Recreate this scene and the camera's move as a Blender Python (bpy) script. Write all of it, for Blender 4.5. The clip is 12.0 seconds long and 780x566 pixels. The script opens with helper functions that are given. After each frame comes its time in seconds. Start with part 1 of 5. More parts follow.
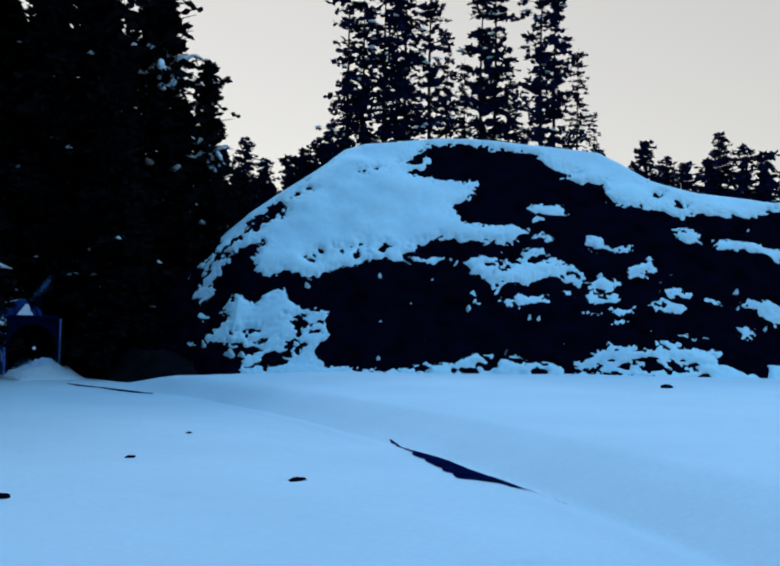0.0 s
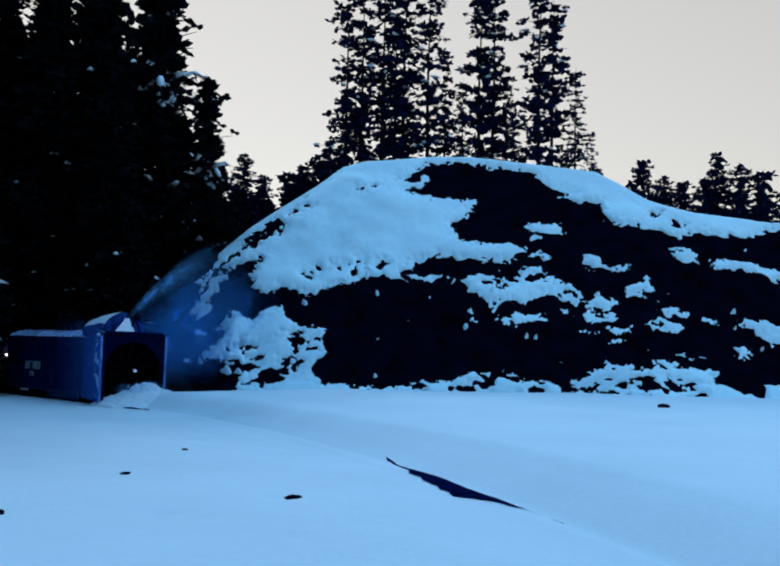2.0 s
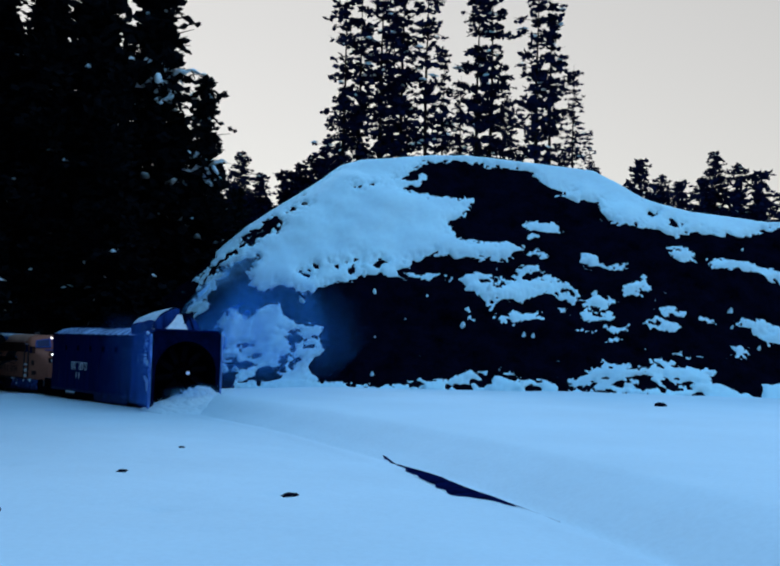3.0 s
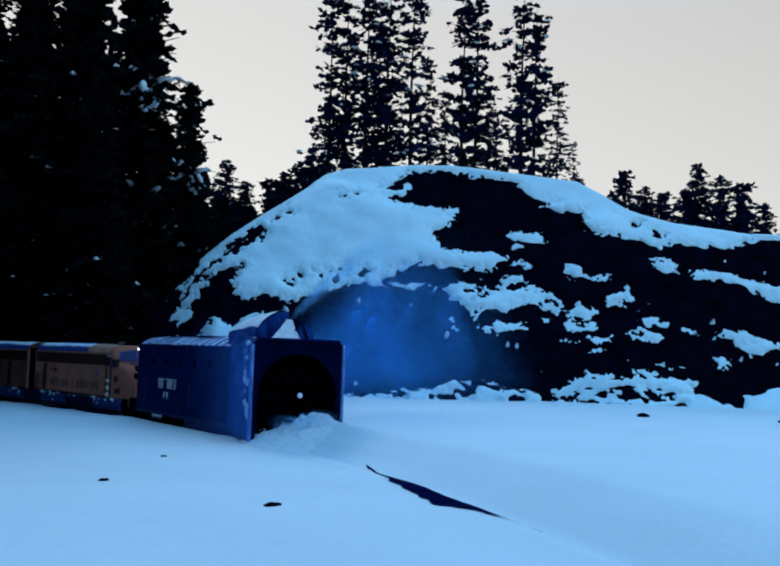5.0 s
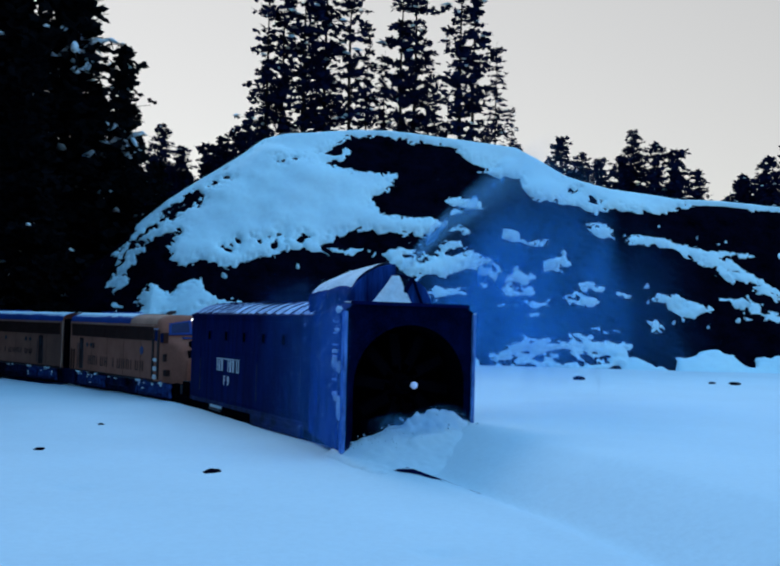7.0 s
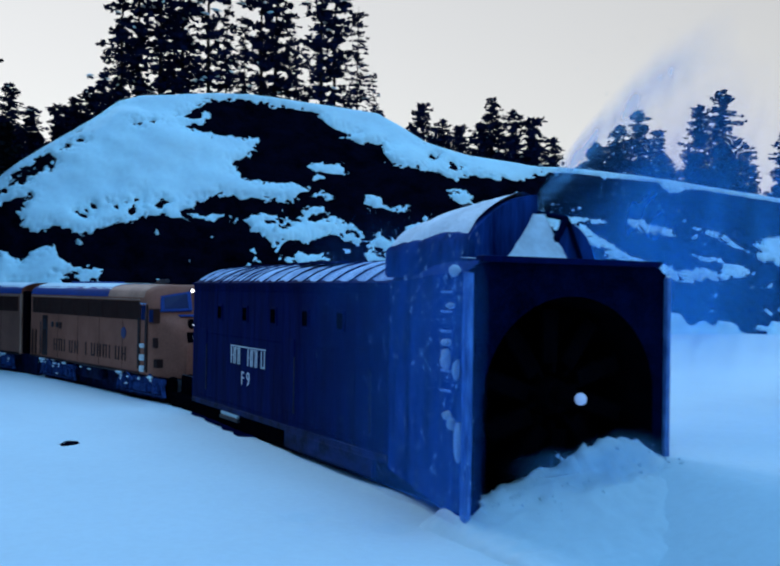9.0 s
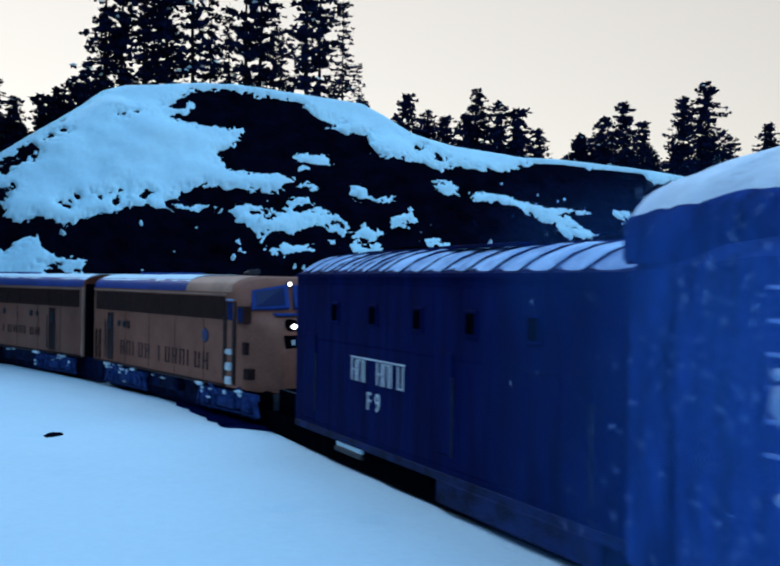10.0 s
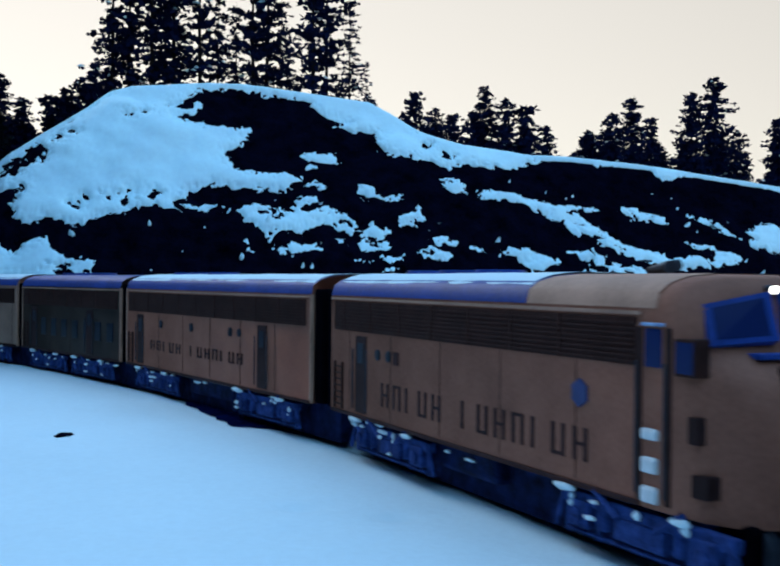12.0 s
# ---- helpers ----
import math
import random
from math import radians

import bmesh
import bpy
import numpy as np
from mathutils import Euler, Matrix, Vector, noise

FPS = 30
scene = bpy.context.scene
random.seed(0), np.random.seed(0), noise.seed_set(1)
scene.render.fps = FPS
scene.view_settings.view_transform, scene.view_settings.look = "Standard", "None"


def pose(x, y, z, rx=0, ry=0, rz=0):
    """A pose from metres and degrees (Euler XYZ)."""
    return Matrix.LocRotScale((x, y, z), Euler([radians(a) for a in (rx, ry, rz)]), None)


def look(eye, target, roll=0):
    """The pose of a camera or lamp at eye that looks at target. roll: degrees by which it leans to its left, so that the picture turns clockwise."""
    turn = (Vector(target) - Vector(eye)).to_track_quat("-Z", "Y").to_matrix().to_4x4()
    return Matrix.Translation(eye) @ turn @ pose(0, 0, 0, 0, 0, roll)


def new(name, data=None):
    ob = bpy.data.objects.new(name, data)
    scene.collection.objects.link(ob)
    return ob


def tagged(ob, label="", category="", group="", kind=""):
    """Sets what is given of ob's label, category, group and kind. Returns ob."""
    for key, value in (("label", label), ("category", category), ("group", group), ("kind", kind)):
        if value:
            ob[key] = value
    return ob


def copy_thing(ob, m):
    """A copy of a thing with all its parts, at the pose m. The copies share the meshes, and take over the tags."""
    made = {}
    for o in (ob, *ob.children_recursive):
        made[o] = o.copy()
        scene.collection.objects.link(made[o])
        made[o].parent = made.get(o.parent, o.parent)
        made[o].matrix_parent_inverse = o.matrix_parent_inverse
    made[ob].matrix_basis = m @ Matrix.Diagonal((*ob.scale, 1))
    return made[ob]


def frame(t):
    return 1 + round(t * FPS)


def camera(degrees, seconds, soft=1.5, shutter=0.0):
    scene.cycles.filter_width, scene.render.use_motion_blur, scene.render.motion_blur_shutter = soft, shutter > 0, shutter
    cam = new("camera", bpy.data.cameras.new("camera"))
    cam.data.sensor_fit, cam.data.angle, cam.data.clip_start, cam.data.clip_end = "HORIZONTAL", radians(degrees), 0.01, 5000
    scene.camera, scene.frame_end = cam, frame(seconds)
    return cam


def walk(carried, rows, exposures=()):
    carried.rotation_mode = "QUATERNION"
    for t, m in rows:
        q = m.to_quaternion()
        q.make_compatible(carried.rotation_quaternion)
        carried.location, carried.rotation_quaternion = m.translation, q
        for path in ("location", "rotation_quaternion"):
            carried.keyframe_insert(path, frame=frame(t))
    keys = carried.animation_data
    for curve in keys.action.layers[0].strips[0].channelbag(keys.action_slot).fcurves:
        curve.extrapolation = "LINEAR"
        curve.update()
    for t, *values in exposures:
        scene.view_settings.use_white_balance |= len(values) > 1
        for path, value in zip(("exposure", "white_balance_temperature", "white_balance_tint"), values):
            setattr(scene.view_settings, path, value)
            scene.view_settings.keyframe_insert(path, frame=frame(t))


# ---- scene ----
# ---- camera ----
EYE = (0.0, 0.0, 4.5)
cam = camera(42.81, 12.0, soft=2.2, shutter=0.5)
# seconds, yaw, pitch, roll in degrees: a hand-held pan on one spot
CAMERA_ROWS = [(0, 0.02, 2.74, -1.08), (0.5, 0.05, 3.02, -1.20), (1, 0.08, 3.27, -1.36), (1.5, -0.05, 3.59, -1.37), (2, -0.15, 3.75, -1.43), (2.5, -0.06, 3.75, -1.58), (3, -0.31, 3.65, -1.58), (5, -1.24, 4.22, -1.86), (5.5, -1.54, 3.99, -1.83), (6, -2.10, 3.81, -1.40), (6.5, -3.08, 3.51, -1.51), (7, -4.72, 2.34, -1.46), (7.2, -5.27, 2.17, -1.40), (8.8, -11.24, 0.55, -0.77), (9, -12.58, 0.53, -0.88), (9.5, -13.49, 0.26, -1.34), (10, -13.43, 0.02, -0.90), (10.5, -13.17, -0.02, -0.73), (11, -13.02, -0.03, -0.67), (11.5, -12.93, 0.02, -0.65), (12, -12.95, -0.07, -0.53)]
walk(cam, [(t, pose(*EYE, 90 + p, r, y)) for t, y, p, r in CAMERA_ROWS], [(0, -0.04, 6500, 10), (7, -0.02, 6350, 10), (9, 0.08, 6250, 10), (10, 0.24, 6700, 10), (12, 0.28, 6900, 10)])

# ---- light ----
SUN_ELEVATION, SUN_AZIMUTH = 38.0, -25.0
world = bpy.data.worlds.new("winter_sky")
scene.world = world
world.use_nodes = True
wn, wl = world.node_tree.nodes, world.node_tree.links
wn.clear()
w_out = wn.new("ShaderNodeOutputWorld")
w_sky = wn.new("ShaderNodeTexSky")
w_sky.sky_type = "NISHITA"
w_sky.sun_disc = False
w_sky.sun_elevation = radians(SUN_ELEVATION)
w_sky.sun_rotation = radians(SUN_AZIMUTH)
w_sky.altitude = 1500
w_bg = wn.new("ShaderNodeBackground")
w_bg.inputs["Strength"].default_value = 0.02
wl.new(w_sky.outputs[0], w_bg.inputs[0])
# high haze: cream towards the horizon, blue overhead
w_co = wn.new("ShaderNodeTexCoord")
w_sep = wn.new("ShaderNodeSeparateXYZ")
w_ramp = wn.new("ShaderNodeValToRGB")
el = w_ramp.color_ramp.elements
el[0].position, el[0].color = 0.0, (0.80, 0.75, 0.66, 1)
el[1].position, el[1].color = 1.0, (0.37, 0.94, 1.72, 1)
e2 = el.new(0.33)
e2.color = (0.66, 0.63, 0.57, 1)
e3 = el.new(0.55)
e3.color = (0.41, 0.88, 1.46, 1)
w_haze = wn.new("ShaderNodeBackground")
w_add = wn.new("ShaderNodeAddShader")
wl.new(w_co.outputs["Generated"], w_sep.inputs[0])
wl.new(w_sep.outputs["Z"], w_ramp.inputs[0])
wl.new(w_ramp.outputs[0], w_haze.inputs[0])
# the haze glows towards the veiled sun and fades away from it
w_dot = wn.new("ShaderNodeVectorMath")
w_dot.operation = "DOT_PRODUCT"
w_dot.inputs[1].default_value = (math.sin(radians(SUN_AZIMUTH)), math.cos(radians(SUN_AZIMUTH)), 0)
w_glow = wn.new("ShaderNodeMapRange")
w_glow.inputs["From Min"].default_value, w_glow.inputs["From Max"].default_value = 0.45, 0.95
w_glow.inputs["To Min"].default_value, w_glow.inputs["To Max"].default_value = 0.80, 1.03
wl.new(w_co.outputs["Generated"], w_dot.inputs[0])
wl.new(w_dot.outputs["Value"], w_glow.inputs[0])
wl.new(w_glow.outputs[0], w_haze.inputs["Strength"])
wl.new(w_bg.outputs[0], w_add.inputs[0])
wl.new(w_haze.outputs[0], w_add.inputs[1])
wl.new(w_add.outputs[0], w_out.inputs[0])

sun_data = bpy.data.lights.new("sun", "SUN")
sun_data.energy, sun_data.angle, sun_data.color = 0.6, radians(16), (0.9, 0.95, 1.0)
sun = new("sun", sun_data)
sa, se = radians(SUN_AZIMUTH), radians(SUN_ELEVATION)
sun.matrix_world = look((math.sin(sa) * math.cos(se) * 200, math.cos(sa) * math.cos(se) * 200, math.sin(se) * 200), (0, 0, 0))


# ---- materials ----
def material(name, colour, rough=0.7, metal=0.0, vary=0.15, scale=1.0, bump=0.2, bump_scale=None, second=None, spec=0.5, emit=0.0, stretch=(1, 1, 1)):
    """A surface with stains at one scale and grain with relief at a finer one."""
    m = bpy.data.materials.new(name)
    m.use_nodes = True
    nt, n = m.node_tree, m.node_tree.nodes
    b = n["Principled BSDF"]
    b.inputs["Roughness"].default_value, b.inputs["Metallic"].default_value = rough, metal
    b.inputs["Specular IOR Level"].default_value = spec
    co = n.new("ShaderNodeTexCoord")
    big, fine = n.new("ShaderNodeTexNoise"), n.new("ShaderNodeTexNoise")
    big.inputs["Scale"].default_value, big.inputs["Detail"].default_value = scale, 6
    fine.inputs["Scale"].default_value, fine.inputs["Detail"].default_value = bump_scale or scale * 9, 5
    mp = n.new("ShaderNodeMapping")
    mp.inputs["Scale"].default_value = stretch
    nt.links.new(co.outputs["Object"], mp.inputs[0])
    for t in (big, fine):
        nt.links.new(mp.outputs[0], t.inputs["Vector"])
    ramp = n.new("ShaderNodeValToRGB")
    dark = second or tuple(c * (1 - 2 * vary) for c in colour)
    light = tuple(min(1, c * (1 + vary)) for c in colour)
    ramp.color_ramp.elements[0].position, ramp.color_ramp.elements[0].color = 0.32, (*dark, 1)
    ramp.color_ramp.elements[1].position, ramp.color_ramp.elements[1].color = 0.66, (*light, 1)
    mix = n.new("ShaderNodeMath")
    mix.operation = "MULTIPLY_ADD"
    mix.inputs[1].default_value = 0.35
    nt.links.new(fine.outputs[0], mix.inputs[0])
    scaled = n.new("ShaderNodeMath")
    scaled.operation = "MULTIPLY"
    scaled.inputs[1].default_value = 0.65
    nt.links.new(big.outputs[0], scaled.inputs[0])
    nt.links.new(scaled.outputs[0], mix.inputs[2])
    nt.links.new(mix.outputs[0], ramp.inputs[0])
    nt.links.new(ramp.outputs[0], b.inputs["Base Color"])
    bp = n.new("ShaderNodeBump")
    bp.inputs["Strength"].default_value, bp.inputs["Distance"].default_value = bump, 0.05
    nt.links.new(fine.outputs[0], bp.inputs["Height"])
    nt.links.new(bp.outputs[0], b.inputs["Normal"])
    if emit:
        b.inputs["Emission Color"].default_value = (*colour, 1)
        b.inputs["Emission Strength"].default_value = emit
    return m


SNOW = material("snow", (0.61, 0.76, 0.83), 0.75, vary=0.035, scale=0.12, bump=0.28, bump_scale=5.0, spec=0.2)
# bluer than the ground's snow: sky light on the slope put into the colour
SNOW_HILL = material("snow_on_rock", (0.57, 0.87, 1.0), 0.8, vary=0.05, scale=0.2, bump=0.08, bump_scale=2.2, spec=0.2)
SNOW_MOTTLED = material("mottled_snow", (0.70, 0.80, 0.90), 0.8, vary=0.12, scale=1.5, bump=0.5, bump_scale=8, spec=0.2)
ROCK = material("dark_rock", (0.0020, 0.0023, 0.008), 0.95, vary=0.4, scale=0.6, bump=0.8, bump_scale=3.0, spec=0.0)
BARK = material("bark", (0.014, 0.012, 0.013), 0.9, vary=0.3, scale=2.0, bump=0.6, spec=0.0)
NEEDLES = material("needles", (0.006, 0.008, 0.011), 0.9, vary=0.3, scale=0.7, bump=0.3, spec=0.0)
NEEDLES_PINE = material("pine_needles", (0.006, 0.010, 0.038), 0.9, vary=0.4, scale=0.8, bump=0.3, spec=0.0)
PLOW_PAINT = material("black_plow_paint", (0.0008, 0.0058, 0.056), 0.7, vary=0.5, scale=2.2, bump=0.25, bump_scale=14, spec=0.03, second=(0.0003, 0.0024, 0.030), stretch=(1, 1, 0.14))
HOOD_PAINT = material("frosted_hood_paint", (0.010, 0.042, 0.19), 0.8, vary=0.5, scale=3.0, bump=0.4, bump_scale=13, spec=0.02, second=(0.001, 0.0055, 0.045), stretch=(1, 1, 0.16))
EDGE_FROST = material("frosted_edge", (0.12, 0.25, 0.55), 0.85, vary=0.5, scale=4.0, bump=0.5, bump_scale=14, spec=0.02, second=(0.008, 0.025, 0.14), stretch=(1, 1, 0.25))
ROOF_FROST = material("frosted_roof_snow", (0.40, 0.56, 0.78), 0.8, vary=0.3, scale=1.4, bump=0.3, bump_scale=7, spec=0.1, second=(0.12, 0.20, 0.40), stretch=(1, 0.35, 1))
# front plate and brace: shade put into a darker copy of the paint
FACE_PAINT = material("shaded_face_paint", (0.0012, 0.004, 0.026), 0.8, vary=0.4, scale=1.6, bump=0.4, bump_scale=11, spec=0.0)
# near-black: shade of the mouth and gaps put in; also black fittings
PLOW_INSIDE = material("shade_black_steel", (0.002, 0.002, 0.004), 0.9, vary=0.3, scale=2.0, bump=0.3, spec=0.0)
STEEL = material("worn_steel", (0.03, 0.034, 0.05), 0.6, metal=0.3, vary=0.3, scale=4.0, bump=0.3)
YELLOW = material("armour_yellow_paint", (0.33, 0.118, 0.076), 0.6, spec=0.12, vary=0.15, scale=0.8, bump=0.12, bump_scale=12)
TAN = material("dusty_tan_paint", (0.46, 0.235, 0.165), 0.6, spec=0.15, vary=0.15, scale=0.9, bump=0.12, bump_scale=12)
DULL_YELLOW = material("dark_yellow_paint", (0.045, 0.028, 0.022), 0.6, spec=0.1, vary=0.25, scale=0.9, bump=0.2, bump_scale=12)
GRILLE = material("grey_grille_metal", (0.056, 0.019, 0.015), 0.6, spec=0.1, metal=0.1, vary=0.2, scale=1.6, bump=0.3)
SLAT = material("grille_slat_metal", (0.068, 0.026, 0.021), 0.6, spec=0.1, metal=0.1, vary=0.2, scale=2.0)
# darker door paint: shade of doors and recesses put into the colour
DOOR_DARK = material("shaded_door_paint", (0.042, 0.017, 0.016), 0.6, spec=0.1, vary=0.2, scale=1.5)
ROOF_GREY = material("blue_grey_roof_paint", (0.010, 0.048, 0.24), 0.5, spec=0.2, vary=0.2, scale=0.9, bump=0.15)
# the snow hollow's shade as a flat dark blue colour
FURROW = material("furrow_shade_blue", (0.002, 0.006, 0.045), 0.95, spec=0.0, vary=0.5, scale=2.0, bump=0.5)
TRUCK = material("frosted_truck_steel", (0.020, 0.050, 0.18), 0.8, spec=0.1, vary=0.6, scale=4.0, bump=0.5, second=(0.003, 0.009, 0.045))
UNDER = material("dark_underframe_blue", (0.007, 0.017, 0.075), 0.75, spec=0.1, vary=0.6, scale=2.5, bump=0.4)
LETTER_RED = material("dark_red_lettering", (0.050, 0.018, 0.018), 0.6, spec=0.1, vary=0.2, scale=3.0)
WHITE = material("white_lettering", (0.72, 0.74, 0.76), 0.6, vary=0.12, scale=5.0)
BLUE_SIGN = material("blue_enamel", (0.02, 0.035, 0.14), 0.5, vary=0.15, scale=4.0)
DARK_GLASS = material("black_window_glass", (0.004, 0.006, 0.018), 0.3, vary=0.2, scale=2.0, bump=0.0, spec=0.15)
LAMP = material("lit_lamp_glass", (1.0, 0.97, 0.92), 0.3, vary=0.02, emit=6.0)
HUB_LAMP = material("hub_lamp_glass", (0.55, 0.70, 1.0), 0.4, vary=0.05, emit=0.16)

GLASS = bpy.data.materials.new("dark_window_glass")
GLASS.use_nodes = True
g = GLASS.node_tree.nodes["Principled BSDF"]
g.inputs["Base Color"].default_value = (0.008, 0.02, 0.09, 1)
g.inputs["Roughness"].default_value = 0.22
g.inputs["Specular IOR Level"].default_value = 0.25

def mist(name, colour, most, gap=0.28):
    """Blown snow: a patchy veil, thinned by the mesh's own thickness values."""
    m = bpy.data.materials.new(name)
    m.use_nodes = True
    mt, mn = m.node_tree, m.node_tree.nodes
    mn.remove(mn["Principled BSDF"])
    m_dif, m_trl, m_tra = mn.new("ShaderNodeBsdfDiffuse"), mn.new("ShaderNodeBsdfTranslucent"), mn.new("ShaderNodeBsdfTransparent")
    m_dif.inputs[0].default_value = m_trl.inputs[0].default_value = (*colour, 1)
    m_mixa, m_mixb = mn.new("ShaderNodeMixShader"), mn.new("ShaderNodeMixShader")
    mt.links.new(m_dif.outputs[0], m_mixa.inputs[1])
    mt.links.new(m_trl.outputs[0], m_mixa.inputs[2])
    mt.links.new(m_tra.outputs[0], m_mixb.inputs[1])
    mt.links.new(m_mixa.outputs[0], m_mixb.inputs[2])
    mt.links.new(m_mixb.outputs[0], mn["Material Output"].inputs[0])
    m_co, m_no, m_no2 = mn.new("ShaderNodeTexCoord"), mn.new("ShaderNodeTexNoise"), mn.new("ShaderNodeTexNoise")
    m_map = mn.new("ShaderNodeMapping")
    m_map.inputs["Scale"].default_value = (1.0, 0.6, 0.35)
    m_no.inputs["Scale"].default_value, m_no.inputs["Detail"].default_value = 0.28, 4
    m_no2.inputs["Scale"].default_value, m_no2.inputs["Detail"].default_value = 2.2, 3
    m_ramp = mn.new("ShaderNodeMapRange")
    m_ramp.inputs["From Min"].default_value, m_ramp.inputs["From Max"].default_value = gap, gap + 0.42
    m_ramp.inputs["To Max"].default_value = most
    m_attr = mn.new("ShaderNodeAttribute")
    m_attr.attribute_name = "thickness"
    m_mul, m_mul2 = mn.new("ShaderNodeMath"), mn.new("ShaderNodeMath")
    m_mul.operation = m_mul2.operation = "MULTIPLY"
    mt.links.new(m_co.outputs["Object"], m_map.inputs[0])
    mt.links.new(m_map.outputs[0], m_no.inputs["Vector"])
    mt.links.new(m_map.outputs[0], m_no2.inputs["Vector"])
    mt.links.new(m_no.outputs[0], m_ramp.inputs[0])
    mt.links.new(m_ramp.outputs[0], m_mul.inputs[0])
    mt.links.new(m_attr.outputs["Fac"], m_mul.inputs[1])
    mt.links.new(m_mul.outputs[0], m_mul2.inputs[0])
    m_add = mn.new("ShaderNodeMath")
    m_add.operation = "ADD"
    m_add.inputs[1].default_value = 0.5
    mt.links.new(m_no2.outputs[0], m_add.inputs[0])
    mt.links.new(m_add.outputs[0], m_mul2.inputs[1])
    mt.links.new(m_mul2.outputs[0], m_mixb.inputs[0])
    return m


MIST = mist("blown_snow", (0.06, 0.36, 1.0), 0.82)
JET = mist("thrown_snow", (0.18, 0.54, 1.0), 0.80, 0.10)
VEIL = mist("falling_powder", (0.08, 0.32, 1.0), 0.40, 0.22)


# ---- mesh helpers ----
def mesh_of(name, verts, faces, mats, smooth=False, index=None):
    me = bpy.data.meshes.new(name)
    me.from_pydata([tuple(map(float, v)) for v in verts], [], [tuple(map(int, f)) for f in faces])
    for m in (mats if isinstance(mats, (list, tuple)) else [mats]):
        me.materials.append(m)
    if smooth:
        me.polygons.foreach_set("use_smooth", np.ones(len(me.polygons), dtype=bool))
    if index is not None:
        me.polygons.foreach_set("material_index", np.asarray(index, dtype=np.int32))
    me.update()
    return me


def put(name, me, parent=None, label="", m=None):
    ob = new(name, me)
    if parent is not None:
        ob.parent = parent
    if m is not None:
        ob.matrix_basis = m
    if label:
        ob["label"] = label
    return ob


def part(name, bm, mat, parent, label="", m=None, smooth=False):
    """One bmesh as one mesh object under a thing or a part."""
    me = bpy.data.meshes.new(name)
    bm.to_mesh(me)
    bm.free()
    for k in (mat if isinstance(mat, (list, tuple)) else [mat]):
        me.materials.append(k)
    if smooth:
        me.polygons.foreach_set("use_smooth", np.ones(len(me.polygons), dtype=bool))
    return put(name, me, parent, label, m)


def add_box(bm, x0, x1, y0, y1, z0, z1, bevel=0.0):
    r = bmesh.ops.create_cube(bm, size=1.0, matrix=Matrix.Translation(((x0 + x1) / 2, (y0 + y1) / 2, (z0 + z1) / 2)) @ Matrix.Diagonal((x1 - x0, y1 - y0, z1 - z0, 1)))
    if bevel:
        edges = list({e for v in r["verts"] for e in v.link_edges})
        bmesh.ops.bevel(bm, geom=edges, offset=bevel, segments=2, affect="EDGES", profile=0.5)
    return bm


def box(x0, x1, y0, y1, z0, z1, bevel=0.0):
    return add_box(bmesh.new(), x0, x1, y0, y1, z0, z1, bevel)


def add_cyl(bm, p, q, r0, r1=None, seg=12):
    p, q = Vector(p), Vector(q)
    d = q - p
    m = Matrix.Translation((p + q) / 2) @ d.to_track_quat("Z", "Y").to_matrix().to_4x4()
    bmesh.ops.create_cone(bm, cap_ends=True, segments=seg, radius1=r0, radius2=r0 if r1 is None else r1, depth=d.length, matrix=m)
    return bm


def cyl(p, q, r0, r1=None, seg=12):
    return add_cyl(bmesh.new(), p, q, r0, r1, seg)


def vnoise(x, y, seed=0):
    """Smooth value noise on arrays, about -1 to 1."""
    xi, yi = np.floor(x).astype(np.int64), np.floor(y).astype(np.int64)
    fx, fy = x - xi, y - yi
    fx, fy = fx * fx * (3 - 2 * fx), fy * fy * (3 - 2 * fy)

    def h(a, b):
        n = (a * 374761393 + b * 668265263 + seed * 982451653) & 0x7FFFFFFF
        n = ((n ^ (n >> 13)) * 1274126177) & 0x7FFFFFFF
        return ((n ^ (n >> 16)) & 0xFFFF) / 32767.5 - 1
    return (h(xi, yi) * (1 - fx) + h(xi + 1, yi) * fx) * (1 - fy) + (h(xi, yi + 1) * (1 - fx) + h(xi + 1, yi + 1) * fx) * fy


def fbm(x, y, seed=0, octaves=4, gain=0.5):
    total, amp, norm = 0, 1.0, 0
    for k in range(octaves):
        total = total + amp * vnoise(x * 2 ** k + 17.3 * k, y * 2 ** k - 9.1 * k, seed + k)
        norm, amp = norm + amp, amp * gain
    return total / norm


def grid_faces(nx, ny):
    i, j = np.meshgrid(np.arange(nx - 1), np.arange(ny - 1), indexing="ij")
    a = (i * ny + j).ravel()
    return np.stack([a, a + ny, a + ny + 1, a + 1], 1)


# ---- the track ----
TRACK_X, TRACK_Y, TRACK_TURN, BEND, BEND2 = 6.826, 23.851, 0.25547, -0.0085, -0.000017


def track(s):
    """Place and heading on the line; s grows towards the camera."""
    u = (np.arange(48) + 0.5) / 48 * s
    th = TRACK_TURN + BEND * u + BEND2 * u * u
    return TRACK_X + np.mean(np.sin(th)) * s, TRACK_Y - np.mean(np.cos(th)) * s, TRACK_TURN + BEND * s + BEND2 * s * s


LINE_S = np.linspace(-130, 60, 381)
LINE = np.array([track(s) for s in LINE_S])


